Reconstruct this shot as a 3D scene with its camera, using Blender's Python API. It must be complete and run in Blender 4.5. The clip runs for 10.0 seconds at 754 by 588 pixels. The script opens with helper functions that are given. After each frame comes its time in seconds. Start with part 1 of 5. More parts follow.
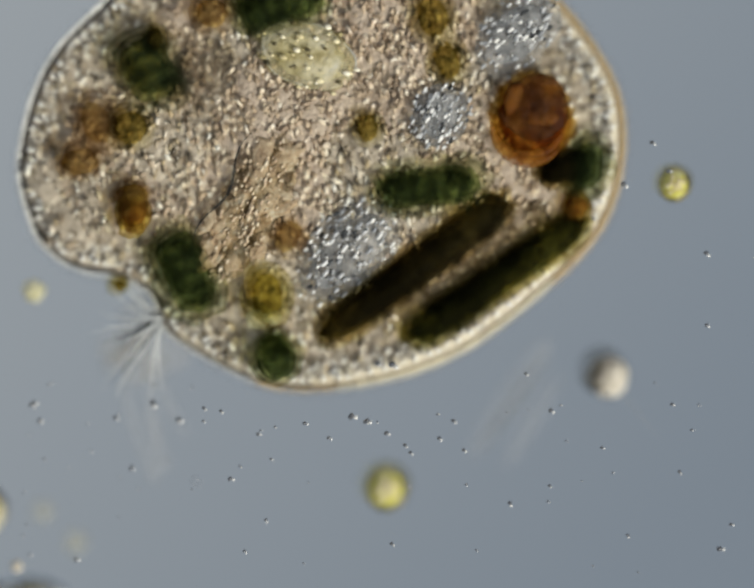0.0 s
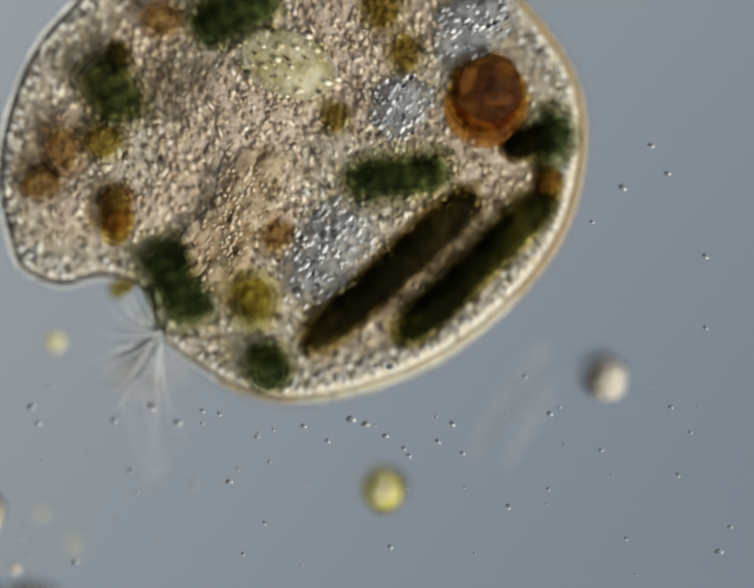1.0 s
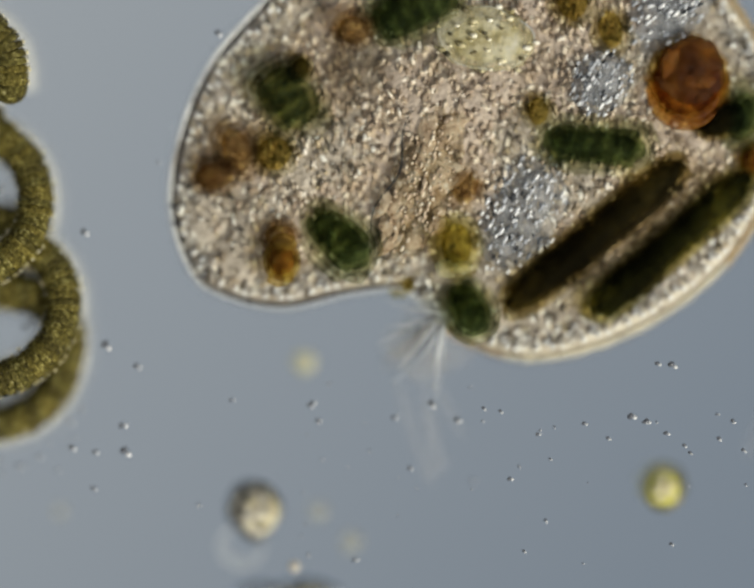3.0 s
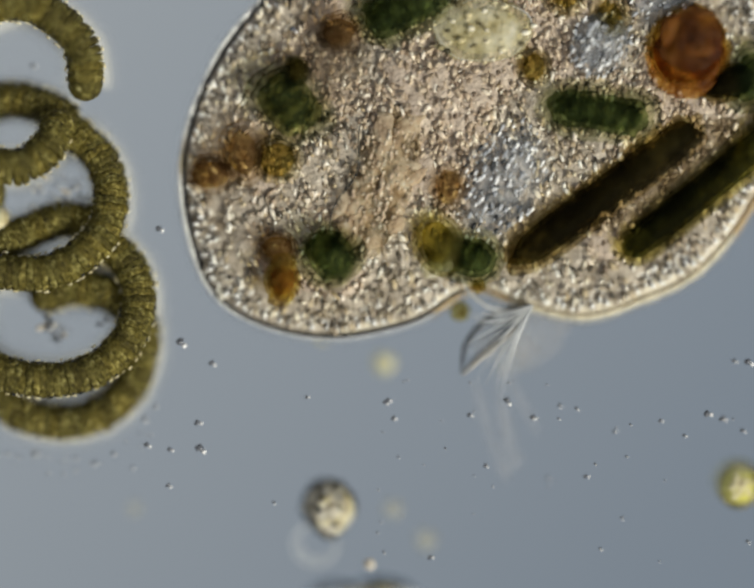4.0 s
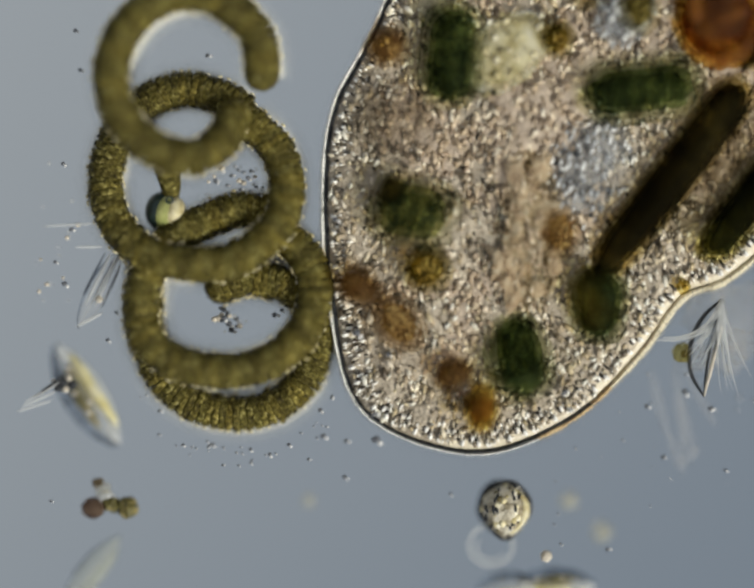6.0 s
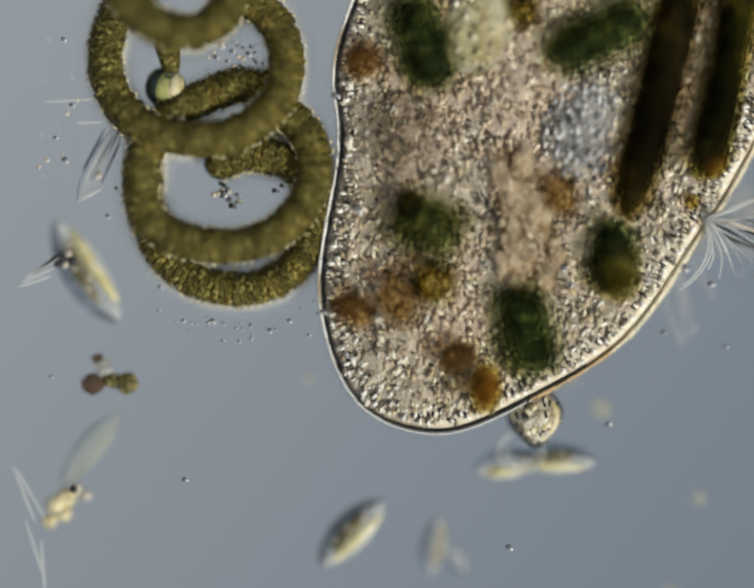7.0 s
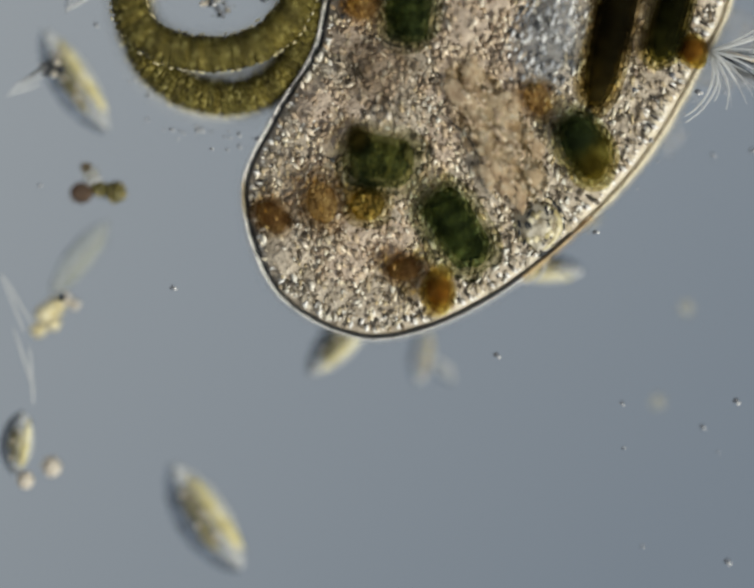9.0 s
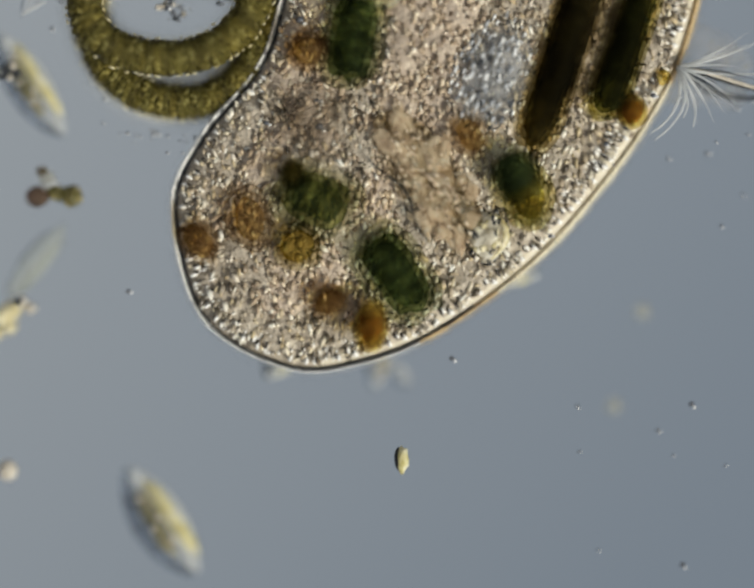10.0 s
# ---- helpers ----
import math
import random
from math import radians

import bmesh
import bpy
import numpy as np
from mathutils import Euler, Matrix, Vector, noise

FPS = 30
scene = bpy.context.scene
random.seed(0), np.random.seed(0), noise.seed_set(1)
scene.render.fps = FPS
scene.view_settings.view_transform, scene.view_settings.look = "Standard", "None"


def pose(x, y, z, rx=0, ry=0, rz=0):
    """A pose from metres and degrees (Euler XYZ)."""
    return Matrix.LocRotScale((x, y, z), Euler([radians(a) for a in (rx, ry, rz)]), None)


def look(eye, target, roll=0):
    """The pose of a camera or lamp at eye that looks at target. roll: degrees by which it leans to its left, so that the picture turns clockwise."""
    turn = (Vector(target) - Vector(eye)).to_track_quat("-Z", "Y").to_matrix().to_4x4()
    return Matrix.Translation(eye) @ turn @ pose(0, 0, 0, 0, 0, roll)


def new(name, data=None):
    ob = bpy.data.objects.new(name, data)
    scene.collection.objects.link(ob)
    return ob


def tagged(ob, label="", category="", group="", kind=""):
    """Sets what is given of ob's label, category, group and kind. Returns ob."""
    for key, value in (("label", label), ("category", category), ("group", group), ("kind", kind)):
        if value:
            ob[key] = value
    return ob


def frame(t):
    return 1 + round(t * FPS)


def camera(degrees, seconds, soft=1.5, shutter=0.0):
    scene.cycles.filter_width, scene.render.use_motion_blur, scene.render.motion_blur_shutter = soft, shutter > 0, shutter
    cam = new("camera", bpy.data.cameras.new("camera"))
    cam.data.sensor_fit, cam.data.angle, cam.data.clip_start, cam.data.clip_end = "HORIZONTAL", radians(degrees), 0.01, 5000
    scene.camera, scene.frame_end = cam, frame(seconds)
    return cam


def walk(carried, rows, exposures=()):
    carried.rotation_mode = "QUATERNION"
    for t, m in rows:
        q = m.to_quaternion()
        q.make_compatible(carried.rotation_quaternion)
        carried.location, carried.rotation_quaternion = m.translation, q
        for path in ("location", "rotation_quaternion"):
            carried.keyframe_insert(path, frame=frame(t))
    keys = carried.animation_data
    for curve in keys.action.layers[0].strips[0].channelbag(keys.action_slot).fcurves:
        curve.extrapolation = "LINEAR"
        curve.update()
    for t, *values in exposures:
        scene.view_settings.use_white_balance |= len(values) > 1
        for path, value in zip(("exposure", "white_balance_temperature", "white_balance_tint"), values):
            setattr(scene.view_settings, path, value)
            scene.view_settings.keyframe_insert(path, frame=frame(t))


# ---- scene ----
# A drop of pond water under a light microscope, 10 000 times enlarged: one metre stands for a tenth of a millimetre.
# ---- camera ----
REACH = 11.212
cam = camera(8, 10.0, soft=2.8)
cam.data.dof.use_dof = True
cam.data.dof.focus_distance = REACH
cam.data.dof.aperture_fstop = 0.257 / 3.2

# stage drift: seconds, millimetres to the right, millimetres down, height of the focal plane in metres
STAGE = [
    (0.0, -515, 995, 0.082), (0.5, -516, 995, 0.092), (1.0, -519, 1000, 0.080), (1.5, -522, 1013, 0.078), (1.8, -482, 1013, 0.079),
    (1.9, -420, 1011, 0.080), (2.0, -307, 1009, 0.081), (2.2, -160, 1003, 0.081), (2.3, -105, 999, 0.081), (2.4, -48, 996, 0.081),
    (2.5, 0, 995, 0.081), (2.7, 38, 995, 0.082), (3.0, 66, 995, 0.083), (3.2, 88, 994, 0.080), (3.7, 170, 991, 0.066), (4.3, 259, 988, 0.058),
    (4.5, 265, 988, 0.056), (4.7, 284, 986, 0.050), (4.8, 345, 984, 0.042), (4.9, 398, 982, 0.032), (5.0, 452, 980, 0.026), (5.1, 510, 978, 0.024),
    (5.3, 578, 977, 0.017), (5.5, 591, 976, 0.014), (5.7, 591, 976, 0.014), (6.2, 592, 950, 0.019), (6.5, 592, 890, 0.019), (6.8, 592, 811, 0.019),
    (7.0, 591, 711, 0.019), (7.3, 585, 535, 0.020), (7.4, 582, 446, 0.020), (7.5, 580, 400, 0.020), (7.6, 578, 362, 0.021), (7.8, 574, 318, 0.022), (8.0, 572, 305, 0.027),
    (8.5, 568, 304, 0.034), (9.0, 566, 312, 0.037), (9.5, 563, 314, 0.038), (9.7, 562, 315, 0.038), (9.85, 525, 318, 0.038), (10.0, 474, 320, 0.038)]
HOME = (591, 976)


def stage(t):
    for a, b in zip(STAGE, STAGE[1:]):
        if t <= b[0]:
            f = (t - a[0]) / (b[0] - a[0])
            return [p + (q - p) * f for p, q in zip(a[1:], b[1:])]
    return list(STAGE[-1][1:])


def spot(t, u, v, z=0.0):
    """The place on the slide that stands u mm from the left and v mm from the top of the field of view at t seconds."""
    a, b, _ = stage(t)
    return Vector(((u - 784 - a + HOME[0]) / 1000, (611 - v + b - HOME[1]) / 1000, z))


def over(t, height):
    a, b, focus = stage(t)
    return pose((HOME[0] - a) / 1000, (b - HOME[1]) / 1000, height + focus)


walk(cam, [(r[0], over(r[0], REACH)) for r in STAGE], [(0.0, 0.02), (5.5, 0.0), (7.5, -0.05), (10.0, -0.06)])

# ---- light ----
world = bpy.data.worlds.new("world")
scene.world = world
world.use_nodes = True
world.node_tree.nodes["Background"].inputs[0].default_value = (0.92, 0.95, 1.0, 1)
world.node_tree.nodes["Background"].inputs[1].default_value = 0.28
lamp = bpy.data.lights.new("lamp", "SUN")
lamp.energy, lamp.angle, lamp.color = 3.3, radians(16), (0.98, 0.95, 0.85)
sun = new("lamp", lamp)
sun.matrix_basis = look((6, -4.8, 6.4), (0, 0, 0))


# ---- materials ----
def nodes_of(name):
    mat = bpy.data.materials.new(name)
    mat.use_nodes = True
    return mat, mat.node_tree.nodes, mat.node_tree.links


def ramp(nodes, links, source, stops):
    r = nodes.new("ShaderNodeValToRGB")
    while len(r.color_ramp.elements) < len(stops):
        r.color_ramp.elements.new(0.5)
    for e, (p, c) in zip(r.color_ramp.elements, stops):
        e.position, e.color = p, (*c, 1)
    links.new(source, r.inputs[0])
    return r.outputs[0]


def noise_of(nodes, links, scale, detail=4.0, rough=0.6):
    c = nodes.new("ShaderNodeTexCoord")
    n = nodes.new("ShaderNodeTexNoise")
    n.inputs["Scale"].default_value, n.inputs["Detail"].default_value, n.inputs["Roughness"].default_value = scale, detail, rough
    links.new(c.outputs["Object"], n.inputs["Vector"])
    return n.outputs["Fac"]


def surface(name, stops, scale=20.0, rough=0.5, bump=0.3, bump_scale=60.0, through_light=0.0, gloss=0.4, clear=0.0, piece=False, tints=()):
    """A mottled living surface; through_light: share of light that passes from behind; clear: share that is see-through."""
    mat, nodes, links = nodes_of(name)
    p = nodes["Principled BSDF"]
    out = nodes["Material Output"]
    if piece:
        g = nodes.new("ShaderNodeNewGeometry")
        colour = ramp(nodes, links, g.outputs["Random Per Island"], stops)
    else:
        colour = ramp(nodes, links, noise_of(nodes, links, scale), stops)
    if tints:
        info = nodes.new("ShaderNodeObjectInfo")
        tint = ramp(nodes, links, info.outputs["Random"], tints)
        mul = nodes.new("ShaderNodeMix")
        mul.data_type, mul.blend_type = "RGBA", "MULTIPLY"
        mul.inputs["Factor"].default_value = 1.0
        links.new(colour, mul.inputs["A"]), links.new(tint, mul.inputs["B"])
        colour = mul.outputs["Result"]
    links.new(colour, p.inputs["Base Color"])
    p.inputs["Roughness"].default_value = rough
    p.inputs["Specular IOR Level"].default_value = gloss
    if bump:
        b = nodes.new("ShaderNodeBump")
        b.inputs["Strength"].default_value, b.inputs["Distance"].default_value = bump, 0.01
        links.new(noise_of(nodes, links, bump_scale, 3.0), b.inputs["Height"])
        links.new(b.outputs[0], p.inputs["Normal"])
    last = p.outputs[0]
    if through_light:
        tr = nodes.new("ShaderNodeBsdfTranslucent")
        links.new(colour, tr.inputs[0])
        mix = nodes.new("ShaderNodeMixShader")
        mix.inputs[0].default_value = through_light
        links.new(last, mix.inputs[1]), links.new(tr.outputs[0], mix.inputs[2])
        last = mix.outputs[0]
    if clear:
        tp = nodes.new("ShaderNodeBsdfTransparent")
        mix = nodes.new("ShaderNodeMixShader")
        mix.inputs[0].default_value = clear
        links.new(last, mix.inputs[1]), links.new(tp.outputs[0], mix.inputs[2])
        last = mix.outputs[0]
    links.new(last, out.inputs[0])
    return mat


def tinted(name, tint, stops, share=0.6, scale=16.0, bump_scale=40.0, ribs=0.0):
    """Matter that light passes through and that colours it; share: how much passes at each skin."""
    mat, nodes, links = nodes_of(name)
    p = nodes["Principled BSDF"]
    f = noise_of(nodes, links, scale)
    if ribs:
        c, w, m = nodes.new("ShaderNodeTexCoord"), nodes.new("ShaderNodeTexWave"), nodes.new("ShaderNodeMix")
        w.inputs["Scale"].default_value, w.inputs["Distortion"].default_value = 9.0, 1.6
        m.inputs["Factor"].default_value = ribs
        links.new(c.outputs["Object"], w.inputs["Vector"])
        links.new(f, m.inputs["A"]), links.new(w.outputs["Fac"], m.inputs["B"])
        f = m.outputs["Result"]
    links.new(ramp(nodes, links, f, stops), p.inputs["Base Color"])
    p.inputs["Roughness"].default_value, p.inputs["Specular IOR Level"].default_value = 0.6, 0.2
    b = nodes.new("ShaderNodeBump")
    b.inputs["Strength"].default_value, b.inputs["Distance"].default_value = 1.0, 0.01
    links.new(noise_of(nodes, links, bump_scale, 3.0), b.inputs["Height"])
    links.new(b.outputs[0], p.inputs["Normal"])
    tp = nodes.new("ShaderNodeBsdfTransparent")
    pale = tuple(min(1.0, c * 1.25 + 0.04) for c in tint)
    links.new(ramp(nodes, links, f, [(0.35, tuple(c * 0.8 for c in tint)), (0.65, pale)]), tp.inputs[0])
    mix = nodes.new("ShaderNodeMixShader")
    mix.inputs[0].default_value = share
    links.new(p.outputs[0], mix.inputs[1]), links.new(tp.outputs[0], mix.inputs[2])
    links.new(mix.outputs[0], nodes["Material Output"].inputs[0])
    return mat


def refracting(name, colour, bend=1.2, passing=0.25, rough=0.03):
    """Clear matter that bends the lamp's light; passing: share that goes straight through."""
    mat, nodes, links = nodes_of(name)
    nodes.remove(nodes["Principled BSDF"])
    gl, tp, mix = nodes.new("ShaderNodeBsdfGlass"), nodes.new("ShaderNodeBsdfTransparent"), nodes.new("ShaderNodeMixShader")
    gl.inputs["Color"].default_value, gl.inputs["IOR"].default_value, gl.inputs["Roughness"].default_value = (*colour, 1), bend, rough
    b = nodes.new("ShaderNodeBump")
    b.inputs["Strength"].default_value, b.inputs["Distance"].default_value = 0.35, 0.006
    links.new(noise_of(nodes, links, 45, 2.0), b.inputs["Height"])
    links.new(b.outputs[0], gl.inputs["Normal"])
    mix.inputs[0].default_value = passing
    links.new(gl.outputs[0], mix.inputs[1]), links.new(tp.outputs[0], mix.inputs[2])
    links.new(mix.outputs[0], nodes["Material Output"].inputs[0])
    return mat


CYTOPLASM = surface("cytoplasm", [(0.28, (0.21, 0.17, 0.125)), (0.44, (0.43, 0.37, 0.285)), (0.58, (0.57, 0.50, 0.395)), (0.74, (0.79, 0.73, 0.60))], 38, 0.45, 1.0, 90)
WARM = surface("warm_cytoplasm", [(0.28, (0.32, 0.25, 0.185)), (0.44, (0.50, 0.41, 0.32)), (0.58, (0.60, 0.50, 0.385)), (0.74, (0.78, 0.68, 0.54))], 38, 0.45, 1.0, 90)
GRANULE = surface("granule", [(0.0, (0.05, 0.042, 0.03)), (0.22, (0.20, 0.165, 0.12)), (0.36, (0.42, 0.36, 0.28)), (0.55, (0.54, 0.47, 0.365)), (0.68, (0.62, 0.52, 0.33)), (0.76, (0.76, 0.72, 0.62)), (1.0, (0.94, 0.92, 0.86))], rough=0.3, bump=0, gloss=0.7, piece=True, tints=[(0.0, (0.87, 0.80, 0.71)), (0.35, (0.98, 0.95, 0.87)), (0.6, (0.94, 0.96, 0.94)), (0.8, (0.99, 0.94, 0.80)), (1.0, (0.82, 0.78, 0.71))])
APRICOT_GRAIN = surface("apricot_granule", [(0.0, (0.12, 0.085, 0.05)), (0.10, (0.36, 0.27, 0.18)), (0.4, (0.62, 0.49, 0.34)), (0.65, (0.70, 0.58, 0.42)), (0.84, (0.75, 0.64, 0.46)), (1.0, (0.82, 0.74, 0.58))], rough=0.6, bump=0, gloss=0.2, piece=True)
WARM_GRAIN = surface("warm_granule", [(0.0, (0.15, 0.11, 0.075)), (0.2, (0.34, 0.27, 0.20)), (0.4, (0.48, 0.39, 0.295)), (0.65, (0.60, 0.50, 0.37)), (0.82, (0.74, 0.64, 0.49)), (1.0, (0.98, 0.94, 0.84))], rough=0.35, bump=0, gloss=0.5, piece=True, tints=[(0.0, (0.93, 0.87, 0.81)), (0.5, (0.98, 0.97, 0.93)), (1.0, (0.96, 0.90, 0.79))])
CORTEX = surface("cortex_grain", [(0.0, (0.025, 0.022, 0.018)), (0.26, (0.10, 0.085, 0.065)), (0.38, (0.50, 0.44, 0.34)), (0.54, (0.86, 0.82, 0.73)), (1.0, (1.0, 1.0, 0.96))], rough=0.3, bump=0, gloss=0.7, piece=True)
PELLICLE = surface("pellicle", [(0.3, (0.56, 0.49, 0.36)), (0.7, (0.84, 0.78, 0.63))], 30, 0.4, 0.4, 60, 0.0, 0.4)
GOLDEN = surface("golden_edge", [(0.3, (0.48, 0.33, 0.15)), (0.5, (0.74, 0.56, 0.30)), (0.7, (0.92, 0.79, 0.50))], 22, 0.35, 0.5, 60, 0.15, 0.5, 0.12)
IVORY = surface("ivory_edge", [(0.3, (0.70, 0.60, 0.40)), (0.5, (0.91, 0.84, 0.63)), (0.7, (0.99, 0.96, 0.84))], 22, 0.35, 0.5, 60, 0.15, 0.5, 0.1)
LIPPED = surface("skin_edge", [(0.3, (0.84, 0.83, 0.78)), (0.7, (0.97, 0.97, 0.93))], 30, 0.3, 0.2, 60, 0.05, 0.7)
AMBER = surface("amber_layer", [(0.3, (0.14, 0.03, 0.003)), (0.5, (0.36, 0.12, 0.010)), (0.7, (0.60, 0.28, 0.045))], 24, 0.4, 0.8, 50, 0.2, 0.3, 0.7)
EMBER = surface("ember_layer", [(0.3, (0.025, 0.006, 0.001)), (0.5, (0.11, 0.033, 0.004)), (0.7, (0.28, 0.11, 0.016))], 20, 0.5, 0.8, 50, 0.1, 0.2, 0.66)
APRICOT = surface("nucleus_lobe", [(0.30, (0.36, 0.23, 0.12)), (0.42, (0.70, 0.51, 0.31)), (0.56, (0.93, 0.75, 0.49)), (0.70, (1.0, 0.94, 0.74))], 60, 0.4, 1.0, 90, 0.1, 0.5, 0.56)
FOLD = surface("nucleus_fold", [(0.3, (0.44, 0.31, 0.19)), (0.46, (0.72, 0.57, 0.38)), (0.6, (0.88, 0.75, 0.53)), (0.72, (0.97, 0.91, 0.73))], 42, 0.4, 1.0, 60, 0.1, 0.4, 0.5)


def layered(name, veil, heart, stops, veil_share=0.93, heart_share=0.8, scale=18.0, ribs=0.0):
    """Two see-through matters of one body: its thin outer layers and its dense heart."""
    return tinted(name + "_veil", veil, stops, veil_share, scale), tinted(name + "_heart", heart, stops, heart_share, scale, 40.0, ribs)


GREEN = layered("ingested_green", (0.79, 0.81, 0.71), (0.55, 0.60, 0.45), [(0.25, (0.028, 0.044, 0.020)), (0.5, (0.066, 0.098, 0.040)), (0.75, (0.15, 0.20, 0.078))], 0.96, 0.86, ribs=0.13)
SAGE = layered("ingested_sage", (0.85, 0.85, 0.74), (0.66, 0.68, 0.50), [(0.25, (0.032, 0.048, 0.022)), (0.5, (0.078, 0.112, 0.048)), (0.75, (0.17, 0.22, 0.09))], 0.96, 0.86, ribs=0.2)
DARK = layered("ingested_dark", (0.73, 0.69, 0.56), (0.36, 0.33, 0.21), [(0.25, (0.015, 0.013, 0.005)), (0.5, (0.045, 0.040, 0.014)), (0.75, (0.11, 0.096, 0.034))], 0.95, 0.83, scale=12)
MOSS = layered("ingested_moss", (0.75, 0.73, 0.57), (0.42, 0.41, 0.25), [(0.25, (0.015, 0.016, 0.005)), (0.5, (0.042, 0.048, 0.014)), (0.75, (0.10, 0.11, 0.034))], 0.95, 0.83, scale=12)
ORANGE = layered("ingested_orange", (0.90, 0.70, 0.42), (0.68, 0.38, 0.13), [(0.3, (0.06, 0.012, 0.002)), (0.45, (0.22, 0.06, 0.008)), (0.58, (0.46, 0.18, 0.022)), (0.72, (0.72, 0.40, 0.08))], 0.90, 0.68, 24)
RUST = layered("rust_vacuole", (0.96, 0.89, 0.78), (0.89, 0.74, 0.53), [(0.3, (0.26, 0.125, 0.045)), (0.55, (0.50, 0.29, 0.115)), (0.75, (0.65, 0.46, 0.22))], 0.96, 0.90)
OLIVE = layered("olive_vacuole", (0.92, 0.88, 0.74), (0.76, 0.69, 0.42), [(0.3, (0.10, 0.078, 0.014)), (0.55, (0.28, 0.23, 0.05)), (0.75, (0.50, 0.43, 0.12))], 0.97, 0.92)
HONEY = layered("honey_vacuole", (0.95, 0.84, 0.58), (0.73, 0.49, 0.20), [(0.3, (0.10, 0.04, 0.006)), (0.5, (0.34, 0.17, 0.03)), (0.7, (0.62, 0.40, 0.10))], 0.90, 0.70, 26)
MUSTARD = layered("mustard_vacuole", (0.95, 0.90, 0.68), (0.82, 0.73, 0.40), [(0.3, (0.12, 0.092, 0.015)), (0.5, (0.34, 0.28, 0.05)), (0.7, (0.62, 0.54, 0.15))], 0.955, 0.88, 24)
TAWNY = layered("tawny_plasma", (0.97, 0.945, 0.88), (0.95, 0.915, 0.83), [(0.3, (0.12, 0.09, 0.045)), (0.55, (0.28, 0.22, 0.12)), (0.75, (0.46, 0.38, 0.22))], 0.975, 0.94, 26)
CREAM = layered("cream_vacuole", (0.99, 0.95, 0.86), (0.95, 0.84, 0.64), [(0.3, (0.30, 0.19, 0.09)), (0.43, (0.62, 0.46, 0.25)), (0.57, (0.84, 0.70, 0.44)), (0.72, (0.97, 0.91, 0.70))], 0.94, 0.74, 46)
YOLK = layered("yellow_vacuole", (0.995, 0.975, 0.84), (0.95, 0.91, 0.66), [(0.3, (0.50, 0.44, 0.22)), (0.45, (0.80, 0.73, 0.44)), (0.6, (0.95, 0.90, 0.64)), (0.75, (0.99, 0.97, 0.82))], 0.72, 0.58, 26)
CLEAR = layered("clear_vacuole", (0.99, 0.99, 1.0), (0.96, 0.975, 0.99), [(0.3, (0.44, 0.455, 0.455)), (0.55, (0.69, 0.71, 0.72)), (0.75, (0.90, 0.92, 0.93))], 0.88, 0.72, 34)
TAN = layered("tan_vacuole", (0.998, 0.985, 0.96), (0.98, 0.95, 0.90), [(0.3, (0.42, 0.33, 0.23)), (0.55, (0.66, 0.55, 0.42)), (0.75, (0.82, 0.73, 0.58))], 0.975, 0.945, 26)
FILAMENT = surface("filament_cell", [(0.3, (0.020, 0.015, 0.002)), (0.42, (0.070, 0.058, 0.010)), (0.56, (0.170, 0.146, 0.033)), (0.66, (0.40, 0.36, 0.12)), (0.76, (0.82, 0.77, 0.42))], 85, 0.5, 1.0, 110, 0.15, 0.2, tints=[(0.0, (0.70, 0.67, 0.60)), (0.5, (1.0, 1.0, 1.0)), (1.0, (1.18, 1.10, 0.9))])
YELLOW = surface("yellow_alga", [(0.3, (0.50, 0.46, 0.06)), (0.5, (0.82, 0.78, 0.16)), (0.68, (0.98, 0.95, 0.55))], 30, 0.5, 0.7, 50, 0.35, 0.2)
PALE = surface("pale_cell", [(0.3, (0.60, 0.54, 0.43)), (0.55, (0.86, 0.80, 0.69)), (0.75, (0.96, 0.93, 0.86))], 24, 0.3, 0.7, 50, 0.3)
GLASSY = surface("diatom_glass", [(0.3, (0.66, 0.66, 0.60)), (0.7, (0.92, 0.92, 0.86))], 30, 0.2, 0.3, 60, 0.2, 0.8, 0.85)
HAIR = refracting("cilium", (0.92, 0.93, 0.92), 1.2, 0.5)
CYST = surface("cyst_wall", [(0.3, (0.12, 0.10, 0.06)), (0.42, (0.42, 0.36, 0.24)), (0.55, (0.72, 0.67, 0.53)), (0.75, (0.93, 0.90, 0.80))], 40, 0.3, 1.0, 60, 0.2, 0.6)
PLASTID = surface("plastid", [(0.3, (0.56, 0.48, 0.15)), (0.44, (0.82, 0.74, 0.32)), (0.58, (0.96, 0.91, 0.60)), (0.72, (1.0, 0.97, 0.84))], 38, 0.4, 0.9, 60, 0.25, 0.4)
SEDGE = surface("olive_plastid", [(0.3, (0.05, 0.047, 0.014)), (0.5, (0.17, 0.15, 0.045)), (0.68, (0.46, 0.38, 0.16))], 40, 0.4, 0.9, 60, 0.25, 0.4)
BLADE = surface("mouth_hair", [(0.3, (0.74, 0.76, 0.76)), (0.7, (0.93, 0.95, 0.95))], 20, 0.3, 0, 60, 0.4, 0.6, 0.45)
FILM = surface("mouth_film", [(0.3, (0.5, 0.5, 0.48)), (0.7, (0.85, 0.81, 0.77))], 40, 0.4, 0.8, 60, 0.3, 0.3, 0.87)
VALVE = refracting("valve_glass", (0.97, 0.97, 0.95), 1.12, 0.75)
HALO = tinted("halo", (0.88, 0.88, 0.87), [(0.3, (0.2, 0.2, 0.2)), (0.7, (0.4, 0.4, 0.4))], 0.98, 20)
FAINT = surface("faint_cell", [(0.3, (0.55, 0.52, 0.38)), (0.7, (0.8, 0.78, 0.62))], 30, 0.3, 0.4, 60, 0.3, 0.5, 0.72)
